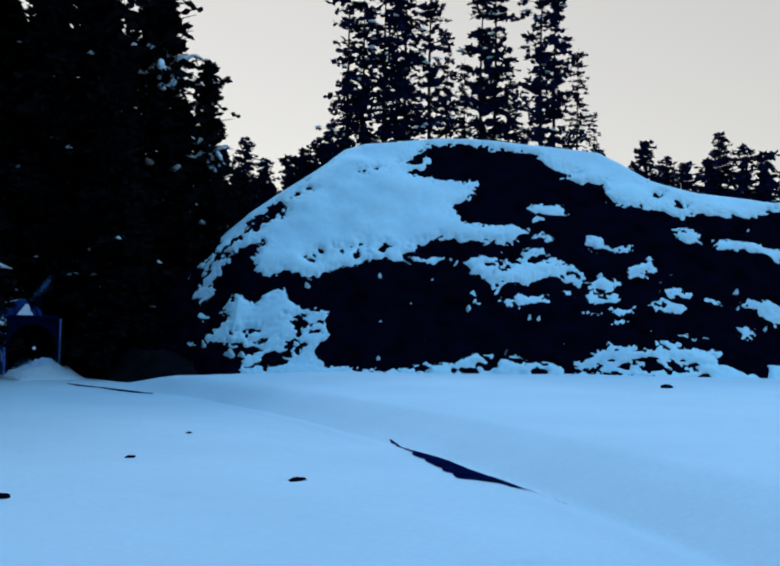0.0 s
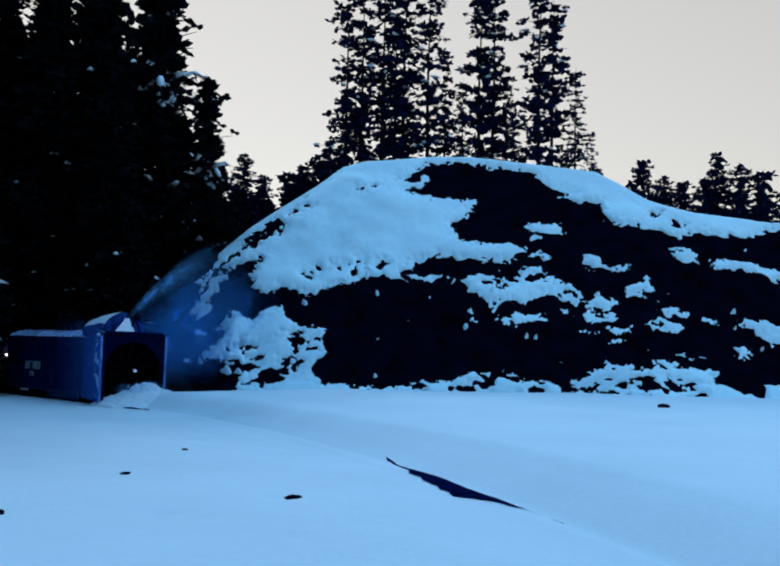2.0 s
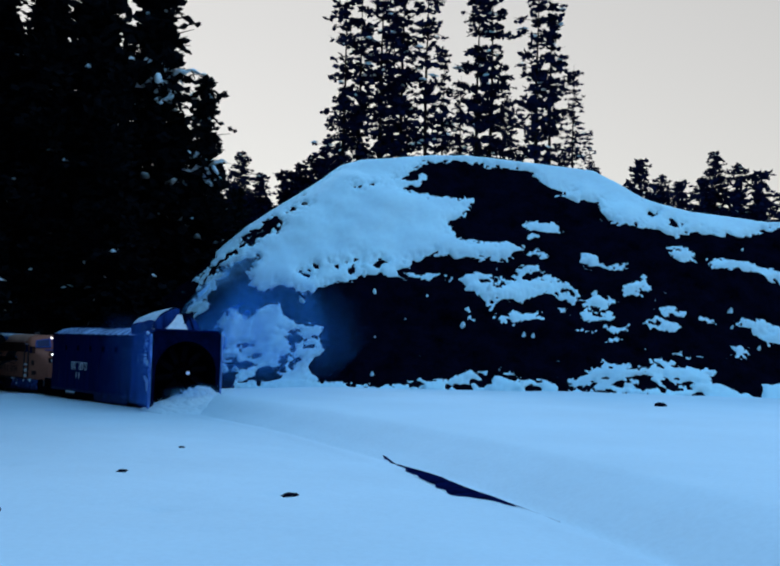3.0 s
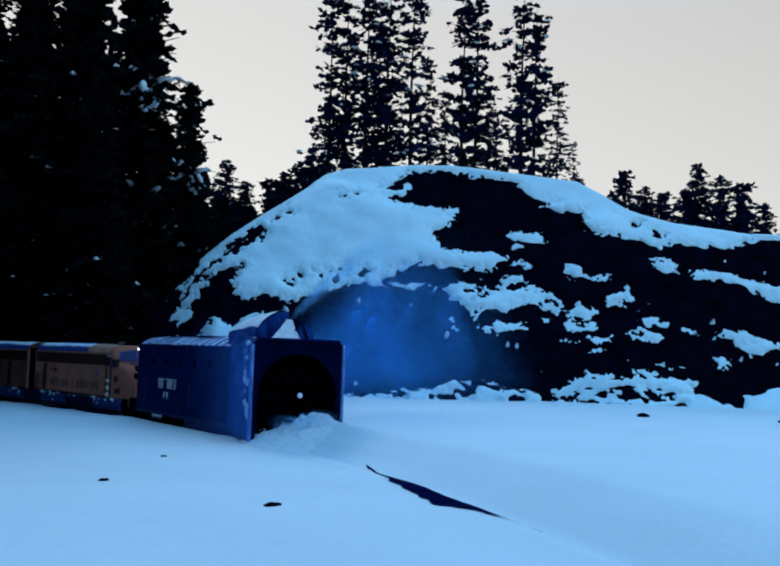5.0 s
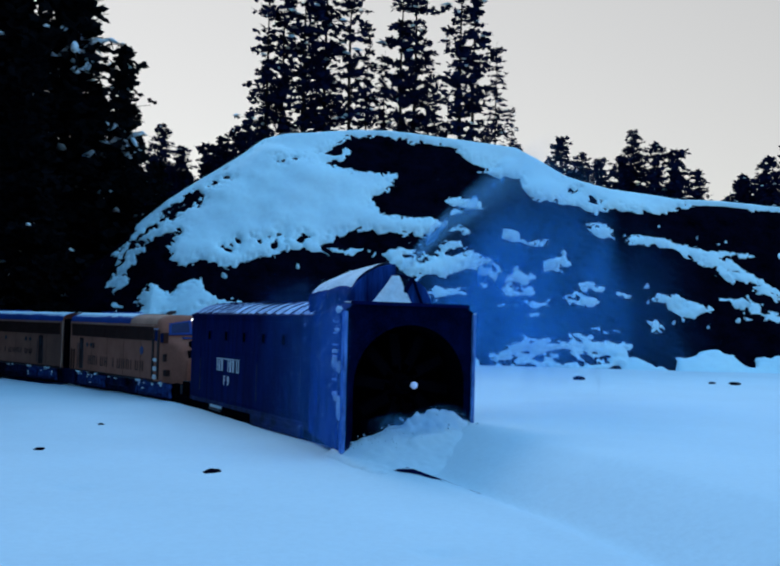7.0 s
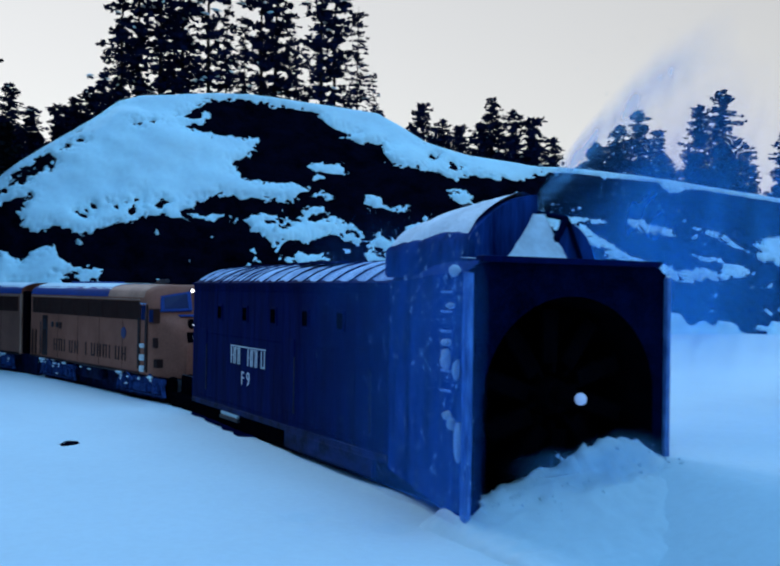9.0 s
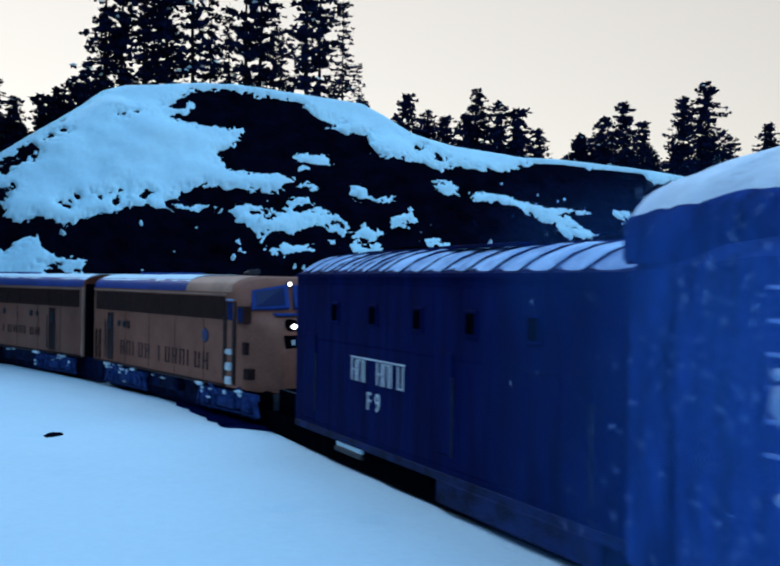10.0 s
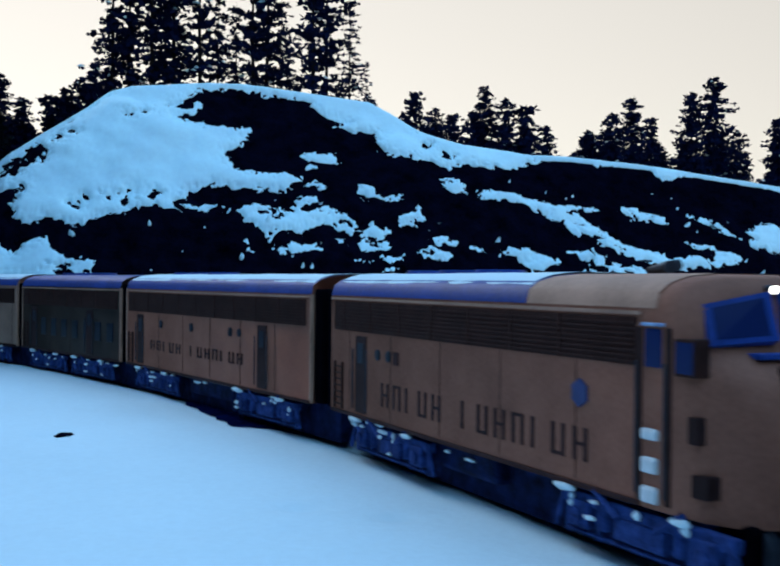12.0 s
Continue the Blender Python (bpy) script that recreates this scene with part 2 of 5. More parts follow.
def beside(x, y):
    """Distance along and across the line (across is positive on the camera's side) for arrays of places."""
    d2 = (x[:, None] - LINE[None, ::2, 0]) ** 2 + (y[:, None] - LINE[None, ::2, 1]) ** 2
    k = np.argmin(d2, 1) * 2
    th = LINE[k, 2]
    dx, dy = x - LINE[k, 0], y - LINE[k, 1]
    return LINE_S[k] + dx * np.sin(th) - dy * np.cos(th), -dx * np.cos(th) - dy * np.sin(th)


# ---- snow field ----
def smooth01(a):
    a = np.clip(a, 0, 1)
    return a * a * (3 - 2 * a)


def ground_height(x, y):
    x, y = np.asarray(x, float), np.asarray(y, float)
    z = np.empty(x.shape)
    for i in range(0, x.size, 20000):
        xs, ys = x.ravel()[i:i + 20000], y.ravel()[i:i + 20000]
        s, a = beside(xs, ys)
        near = -0.10 - 0.15 * smooth01((-s - 42) / 30) + 0.10 * smooth01((s + 45) / 20) * smooth01((-20 - s) / 15)
        near = near - 0.13 * smooth01((s + 14) / 12) * smooth01((6 - a) / 4)
        far = (1.0 + 0.25 * smooth01((-a - 3) / 25)) * smooth01((s + 66) / 14) - 0.3 * smooth01((-52 - s) / 14)
        k = smooth01((0.55 - a) / 3.0)
        h = near * (1 - k) + far * k
        h = h + 0.10 * fbm(xs * 0.12, ys * 0.12, 3, 3) * smooth01((abs(a) - 2) / 6)
        h = h + 0.028 * fbm(xs * 0.9, ys * 0.9, 8, 3) + 0.05 * np.minimum(0, fbm(xs * 0.45, ys * 0.45, 18, 2) + 0.35) * smooth01((a - 3) / 2)
        # soft furrow along the line
        wander = a - 0.25 * fbm(s * 0.09, s * 0, 6, 2)
        h = h - 0.12 * np.exp(-((wander - 0.55) / 0.30) ** 2) * smooth01((s + 62) / 14) + 0.07 * np.exp(-((wander - 1.3) / 0.45) ** 2) * smooth01((s + 62) / 14)
        h = h - 0.07 * np.exp(-((wander + 1.6) / 0.5) ** 2) * smooth01((s + 40) / 20)
        # small wind-blown dimples
        for dx, dy, wide in ((-6.1, 27.5, 0.5), (2.8, 20.2, 0.45), (-3.2, 30.6, 0.55), (-13.5, 36.0, 0.7), (4.6, 19.3, 0.35)):
            h = h - 0.11 * np.exp(-((xs - dx) / wide) ** 2 - ((ys - dy) / (wide * 0.8)) ** 2)
        # slope up to where the camera stands
        d = np.hypot(xs, ys)
        h = h + 2.6 * smooth01((13 - d) / 10)
        z.ravel()[i:i + 20000] = h
    return z


def snow_field():
    """One sheet, fine near the line and coarse towards the horizon."""
    xs = np.unique(np.concatenate([np.linspace(-1500, -90, 24), np.linspace(-90, -34, 40), np.linspace(-34, 44, 360), np.linspace(44, 110, 50), np.linspace(110, 1500, 24)]))
    ys = np.unique(np.concatenate([np.linspace(-1500, -60, 22), np.linspace(-60, 8, 40), np.linspace(8, 62, 320), np.linspace(62, 130, 120), np.linspace(130, 1500, 26)]))
    gx, gy = np.meshgrid(xs, ys, indexing="ij")
    gz = ground_height(gx, gy)
    far = np.hypot(gx, gy)
    gz = np.where(far > 140, 1.0 + (gz - 1.0) * 0.2, gz)
    me = mesh_of("ground", np.stack([gx.ravel(), gy.ravel(), gz.ravel()], 1), grid_faces(len(xs), len(ys)), SNOW, True)
    tagged(put("ground", me), "smooth windblown snow field in blue light", "snow", kind="structure")


snow_field()


def ground_at(x, y):
    return float(ground_height(np.array([float(x)]), np.array([float(y)]))[0])


# ---- the rock dome with its snow ----
SNOW_DOME = [(-16.9, 10.2), (-15.5, 13.2), (-12.4, 15.9), (-9, 18.7), (-6.8, 20.5), (-4.9, 22.7), (-2.2, 23.6), (3.1, 24), (4, 23), (2.1, 22.1), (1.4, 21.3), (3.6, 21.2), (3.8, 20.8), (1.6, 19.6), (3.1, 19.3), (5, 19.1), (7, 19), (8.7, 19.2), (7.2, 18.1), (7.8, 17.5), (5.9, 16.5), (6.1, 15.1), (7.7, 14.5), (10, 14.2), (12.1, 14.4), (12.5, 13.8), (11.5, 12.8), (9.9, 12.7), (7.1, 12.9), (4.6, 13.3), (2.6, 12.7), (2.1, 11.7), (3, 11.1), (0.4, 10.7), (-2.8, 10.9), (-3.4, 10.1), (-4.9, 9.9), (-7, 8.7), (-9.7, 9.3), (-10.5, 8.6), (-11.8, 9), (-12.5, 10.4), (-11.8, 11.8), (-13.5, 11.3), (-15.4, 9.6), (-15.9, 7.5), (-16.8, 6.6)]
SNOW_CREST = [(3.1, 24.5), (7.7, 25), (13.8, 24.2), (18.4, 24.1), (20.9, 23.5), (22.6, 22.1), (24.6, 19.8), (29.6, 18.6), (37.1, 17.7), (36.6, 16.4), (33, 15.5), (29, 16.1), (27.4, 15.6), (25.2, 16.3), (22, 16.7), (20.8, 17.7), (20.3, 19.2), (16.2, 19.6), (18.3, 20.5), (15.9, 20.7), (14.1, 22.4), (10.7, 22.8), (7.7, 23.4), (4.1, 23.2)]
SNOW_RIDGE = [(28.9, 18.6), (33.1, 18.5), (39.4, 18.2), (43.7, 18), (48.9, 17.2), (54.3, 16.6), (63.5, 15.5), (62.8, 14.3), (58.6, 15), (53.9, 15.7), (49.7, 15.1), (48.1, 16.6), (42.5, 16.4), (39, 17.1), (35.8, 17.1), (32.8, 15.8), (31.8, 16.1), (28.2, 16.1)]
SNOW_LEDGE = [(6.4, 10.7), (8, 11.4), (9.1, 11.2), (11.5, 10.8), (12.5, 12.1), (13.9, 12.2), (14, 11.4), (16.3, 10.5), (17.4, 9.1), (16.5, 8.8), (14.2, 9.7), (11.3, 9), (8.9, 8.9), (7.8, 9.3)]
SNOW_APRON = [(-15.3, 3.5), (-13.7, 5), (-14.4, 6.2), (-13.3, 7.1), (-11.8, 6.3), (-10.7, 7.2), (-9.5, 7.6), (-8, 6.2), (-6.7, 5.8), (-5, 6.1), (-5.8, 4.8), (-4.9, 4.2), (-6.2, 2.5), (-5.5, 1.6), (-3.4, 1.3), (5, 1.6), (7, 2.5), (10.3, 2.8), (11, 2.2), (14.7, 2.3), (18.9, 3.2), (21.3, 2.9), (22.3, 3.5), (25.5, 3.4), (27.1, 3.2), (27, 1.6), (26.4, 0.7), (24.8, 0.6), (8.9, 0.2), (-6.1, -0.2), (-12, 0.2), (-11.9, 1.8), (-9.6, 2.8), (-12.5, 2.9)]
PATCHES_MID = [(14.9, 16.4, 1.8, 0.69, 0), (13.8, 15.4, 0.56, 0.31, 0), (13.7, 13.2, 0.83, 0.4, 0), (18.7, 12.8, 1.01, 0.7, -20), (20.4, 12.2, 1.37, 0.2, 0), (27.1, 13.6, 0.93, 0.61, -20), (26.1, 14, 0.46, 0.25, 0), (22, 9.9, 1.42, 0.61, 0), (23, 10.7, 0.4, 0.76, 0), (18.9, 8.9, 1.67, 0.55, 0), (16.4, 8, 1.95, 0.31, 0), (18.5, 7.6, 1.51, 0.53, 0), (18.9, 6.4, 1.71, 0.34, 0), (19.4, 5.5, 0.84, 0.21, 0), (10.9, 7.4, 1.2, 0.4, 0), (12.4, 7.4, 0.95, 0.18, 0), (24.3, 6.9, 1.07, 0.44, 0), (25.4, 7.9, 0.7, 0.31, 0)]
PATCHES_LOW = [(24.7, 8.3, 0.44, 0.18, 0), (24.8, 4.4, 1.25, 0.21, 0), (17.9, 3.3, 0.37, 0.28, 0), (28.1, 7.4, 0.65, 0.22, 0), (29.7, 4.9, 0.84, 0.58, 0), (23.1, 3.7, 1.24, 0.36, 0), (3.5, 11.1, 0.98, 0.29, 0), (5.3, 10.9, 0.45, 0.19, 0), (7.3, 7.6, 0.17, 0.4, 0), (9.3, 8, 0.13, 0.54, 0)]
PATCHES_EAST = [(31.2, 12.3, 2.79, 0.51, -5), (36.8, 11.1, 3.1, 0.81, -15), (39.2, 9.5, 2.57, 0.79, -15), (41.3, 8.3, 2.05, 0.58, -20), (44.9, 7.1, 3.11, 0.67, -15), (49.2, 6.6, 3.16, 0.57, 0), (32.5, 7.1, 2.04, 0.65, -15), (33.6, 6.3, 1.45, 0.46, 0), (38.7, 6.8, 2, 0.56, -15), (41.3, 5.9, 3.02, 0.46, 0), (46.2, 11.3, 2.16, 0.47, -15), (44.9, 11.9, 1.62, 0.37, 0), (53.3, 10.3, 1.94, 0.42, -30), (58.4, 9.1, 2.36, 1.64, 0), (50, 8.1, 1.17, 0.3, 0)]
PATCHES_SMALL = [(39.6, 11.7, 1.57, 0.16, 0), (24.7, 8, 0.75, 0.28, 0), (23.9, 6.7, 1.38, 0.45, 0), (27.6, 7.6, 0.85, 0.23, 0), (23.5, 8.7, 0.42, 0.19, 0), (52.6, 7, 1.6, 0.68, 0)]
PATCHES_FLANK = [(-21.1, 9.7, 1.2, 0.45, 10), (-17.3, 10.4, 1.3, 0.3, 30), (-16.4, 11.1, 0.9, 0.28, 30), (-17.2, 7.6, 0.8, 0.4, 50), (-16.0, 5.3, 0.7, 0.22, 20), (-18.6, 9.2, 0.8, 0.2, 35), (-14.6, 5.5, 0.5, 0.2, 0), (-16.9, 2.8, 0.5, 0.18, 0)]
# first ovals put the shaded groove of the flank in as bare dark rock
HOLES_FLANK = [(-12.0, 14.0, 1.5, 0.42, 52), (-14.3, 12.0, 1.3, 0.34, 45), (-16.0, 10.2, 1.2, 0.30, 45), (-13.6, 9.6, 1.0, 0.6, 50), (-15.3, 8.6, 0.9, 0.55, 60), (-12.3, 10.9, 0.35, 0.9, -30), (-13.3, 13.3, 0.5, 0.2, 40), (-6.2, 4.8, 0.6, 0.25, 30), (-7.7, 5.0, 0.4, 0.2, 30), (-9.0, 2.4, 1.1, 0.22, 25), (-9.8, 1.5, 1.5, 0.25, 8), (-10.6, 3.2, 0.9, 0.2, 15), (-12.0, 4.0, 0.9, 0.16, 10)]
HOLES_DOME = [(-2.9, 19.5, 0.34, 0.28, 0), (-8.1, 17.5, 0.43, 0.27, 0), (-9.2, 16.8, 0.43, 0.27, 0), (-11, 15.5, 0.93, 0.73, 45), (2.1, 21.1, 1.09, 0.53, 0), (2.4, 19.8, 0.98, 0.34, 0), (-1.6, 19.9, 0.39, 0.23, 0), (-3, 11.4, 0.36, 0.96, -15), (-4.2, 11.7, 0.31, 0.19, 0), (-0.6, 12, 0.36, 0.24, 0), (2.7, 12.2, 0.68, 0.59, 0), (-7.2, 10.6, 0.31, 0.24, 0), (-10.1, 14.9, 0.23, 0.21, 0), (1.7, 11.5, 0.63, 0.24, 0), (-6.4, 11.3, 0.22, 0.19, 0), (-12.7, 14.3, 1.15, 0.31, 40)]
HOLES_LOW = [(-9.5, 2, 1.69, 0.43, 20), (-8.3, 3.1, 0.81, 0.4, 30), (-11.2, 2.6, 0.81, 0.32, 0), (-7.4, 4.7, 0.83, 0.25, 0), (-6.3, 4.2, 0.5, 0.21, 0), (6.8, 1.3, 0.8, 0.27, 0), (8.9, 0.9, 1, 0.23, 0), (16.2, 1.7, 1.37, 0.35, 0), (16.9, 1.2, 1.69, 0.23, 0), (20.6, 1.5, 1.01, 0.31, 0), (23.1, 1.9, 0.89, 0.39, 0), (28.7, 1.8, 1.87, 1.16, 0), (13.3, 11.1, 0.9, 0.29, 0), (9.7, 10.5, 0.62, 0.24, 0), (15.8, 9.8, 0.35, 0.19, 0), (25.6, 17.9, 0.29, 0.28, 0), (27.3, 17.1, 0.38, 0.27, 0)]

CREST = [(-70, 3), (-40, 4), (-28, 5), (-22, 7.5), (-18, 10.5), (-15.6, 13.1), (-12.4, 15.9), (-9, 18.7), (-6.8, 20.5), (-5, 22.3), (-3, 23.1), (0, 23.4), (4, 23.9), (8, 24.0), (14, 23.3), (20.5, 22.5), (22.6, 21.2), (25, 19.4), (29, 18.1), (36, 17.2), (40, 17.2), (48, 16.6), (54, 15.8), (63, 14.6), (80, 13), (115, 11)]


def signed(px, pz, poly):
    """Distance to an outline, positive inside."""
    p = np.array(poly, float)
    q = np.roll(p, -1, 0)
    best, inside = np.full(px.shape, 1e9), np.zeros(px.shape, bool)
    for (ax, az), (bx, bz) in zip(p, q):
        ex, ez = bx - ax, bz - az
        k = np.clip(((px - ax) * ex + (pz - az) * ez) / (ex * ex + ez * ez + 1e-9), 0, 1)
        best = np.minimum(best, np.hypot(px - ax - k * ex, pz - az - k * ez))
        inside ^= ((az > pz) != (bz > pz)) & (px < ex * (pz - az) / (ez + (1e-9 if ez >= 0 else -1e-9)) + ax)
    return np.where(inside, best, -best)


def oval(px, pz, e):
    cx, cz, a, b, turn = e
    c, s = math.cos(radians(turn)), math.sin(radians(turn))
    dx, dz = px - cx, pz - cz
    u, v = (dx * c + dz * s) / a, (-dx * s + dz * c) / b
    return (1 - np.hypot(u, v)) * min(a, b)


def hill():
    nu, nw = 900, 210
    u = np.concatenate([np.linspace(-70, -18, 90), np.linspace(-18, 66, nu - 150)[1:], np.linspace(66, 115, 62)[1:]])
    nu = len(u)
    w = np.linspace(0, 1.35, nw)
    crest = np.interp(u, *np.array(CREST, float).T)
    ker = np.ones(5) / 5
    crest = np.convolve(np.pad(crest, 2, mode="edge"), ker, "valid")
    gu, gw = np.meshgrid(u, w, indexing="ij")
    gc = crest[:, None] * np.ones_like(gw)
    foot = -1.0
    # face up to the crest, then the rounded back
    z = np.where(gw <= 1, foot + (gc - foot) * gw, gc - (gw - 1) ** 2 * 18)
    back = np.where(gw > 1, (gw - 1) * 60, 0)
    wx = gu + 0.30 * fbm(gu * 0.9, z * 0.9, 21, 3) + 0.42 * fbm(gu * 2.2, z * 3.4, 23, 3) + 0.34 * fbm(gu * 4.5, z * 6.0, 27, 2)
    wz = z + 0.20 * fbm(gu * 0.9, z * 0.9, 31, 3) + 0.24 * fbm(gu * 2.6, z * 3.2, 33, 3) + 0.20 * fbm(gu * 5.0, z * 6.0, 37, 2)
    sd = np.full(gu.shape, -9.0)
    for poly in (SNOW_DOME, SNOW_CREST, SNOW_RIDGE, SNOW_LEDGE, SNOW_APRON):
        sd = np.maximum(sd, signed(wx, wz, poly))
    for e in PATCHES_MID + PATCHES_LOW + PATCHES_EAST + PATCHES_SMALL + PATCHES_FLANK:
        sd = np.maximum(sd, oval(wx, wz, e) - 0.07)
    for e in HOLES_DOME + HOLES_LOW + HOLES_FLANK:
        sd = np.minimum(sd, -oval(wx, wz, e))
    # rock and twigs fraying the lower edges of the snow
    fray = np.clip(fbm(gu * 1.6 + z * 0.8, z * 2.6, 57, 3) - 0.12, 0, 1)
    sd = np.where(sd < 1.0, sd - 1.1 * fray * smooth01((1.0 - sd) / 0.9), sd)
    # stones and twigs breaking through the foot of the slope
    bare = fbm(gu * 0.75, z * 2.3, 91, 3) - 0.20
    sd = np.where((z < 2.9) & (gu > 2) & (gu < 27), np.minimum(sd, -bare * 2.2), sd)
    # thin rim of snow along the top
    sd = np.maximum(sd, np.where(gu > -16, (z - gc + 0.34 + 0.10 * fbm(gu * 0.8, gu * 0, 93, 2)) * 1.5, -9))
    # drifted foot of the slope further along the line
    sd = np.maximum(sd, np.where(gu > 26, np.minimum(1.9 + 1.6 * fbm(gu * 0.35, gu * 0, 88, 3) + 1.2 * fbm(gu * 0.9, z * 1.2, 89, 2) - z, (gu - 26) * 0.5), -9))
    # far end and the back of the crest are covered
    sd = np.maximum(sd, (gw - 1.02) * 30)
    sd = np.maximum(sd, np.minimum(gu - 60, 3) * 0.3 + 2 * fbm(gu * 0.2, z * 0.3, 77, 3) - 0.6)
    lean = 0.9
    base_y = 80 + lean * (z - 1) + back + 0.75 * np.clip(-13 - gu, 0, 60)
    # broad ledges and bulges shared by rock and snow
    relief = 0.9 * fbm(gu * 0.10, z * 0.16, 41, 3) + 0.26 * fbm(gu * 0.35, z * 0.5, 43, 2)
    edge = smooth01((gc - z) / 2.5)
    crag = (0.28 * fbm(gu * 1.1, z * 1.5, 51, 4) + 0.22 * np.abs(fbm(gu * 0.5 + z * 0.35, z * 0.9, 53, 4))) * edge
    ny, nz = -0.74, 0.67
    nrm = np.array([0, ny, nz])
    rock = relief * edge + crag * smooth01((0.5 - sd) / 0.7)
    # scattered crumbs of snow on small ledges
    crumbs = fbm(gu * 1.1, z * 2.4, 61, 2) - 0.70
    thick = np.where(sd > 0, 0.34 * np.tanh(sd / 0.5), np.maximum(0.9 * sd, -0.5)) + 0.03 * fbm(gu * 1.5, z * 1.5, 71, 3)
    thick = np.where((crumbs > 0) & (z < 14), np.maximum(thick, -0.25 + crumbs * 4.0), thick)
    snow = relief * edge + 0.10 * edge + thick
    faces = grid_faces(nu, nw)

    def at(off):
        p = np.stack([gu.ravel(), (base_y + ny * off).ravel(), (z + nz * off).ravel()], 1)
        # the dome rounds away towards its shaded end
        away = 1 + 0.05 * smooth01((2 - gu.ravel()) / 20)
        return np.array(EYE) + (p - np.array(EYE)) * away[:, None]
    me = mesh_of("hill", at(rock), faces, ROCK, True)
    tagged(put("hill", me), "dark rocky hill with a rounded top", "hill", kind="structure")
    keep = (np.maximum.reduce([thick.ravel()[faces[:, k]] for k in range(4)]) > -0.45)
    f2 = faces[keep]
    used, inv = np.unique(f2, return_inverse=True)
    me2 = mesh_of("hill_snow", at(snow)[used], inv.reshape(-1, 4), SNOW_HILL, True)
    tagged(put("hill_snow", me2), "ragged snow cover and patches on dark rock", "snow", kind="structure")


hill()


# ---- trees ----
def tuft(rng, size, flat=0.55):
    """A ragged bunch of needles: blunt leaf-shaped blades in a fan."""
    verts, faces = [], []
    for _ in range(5):
        a, lift = rng.uniform(0, 6.283), rng.uniform(-0.35, 0.75) * flat * 1.6
        d = np.array([math.cos(a), math.sin(a), lift])
        d /= np.linalg.norm(d)
        side = np.cross(d, rng.normal(size=3))
        side /= np.linalg.norm(side) + 1e-6
        ln, wd = size * rng.uniform(0.6, 1.15), size * rng.uniform(0.22, 0.42)
        k = len(verts)
        verts += [d * ln * 0.02 - side * wd * 0.3, d * ln * 0.45 - side * wd, d * ln, d * ln * 0.6 + side * wd, d * ln * 0.02 + side * wd * 0.3]
        faces += [(k, k + 1, k + 3, k + 4), (k + 1, k + 2, k + 3)]
    return verts, faces


def trunk_mesh(rng, height, r0, limbs):
    bm = bmesh.new()
    n = 7
    pts = [Vector((0.02 * height * 0.12 * math.sin(k * 1.3 + rng.uniform(0, 1)), 0.01 * height * 0.15 * math.cos(k), height * k / n)) for k in range(n + 1)]
    for k in range(n):
        add_cyl(bm, pts[k], pts[k + 1], max(0.02, r0 * (1 - k / n)), max(0.015, r0 * (1 - (k + 1) / n)), 8)
    for p, q, r in limbs:
        add_cyl(bm, p, q, r, r * 0.35, 5)
    return bm


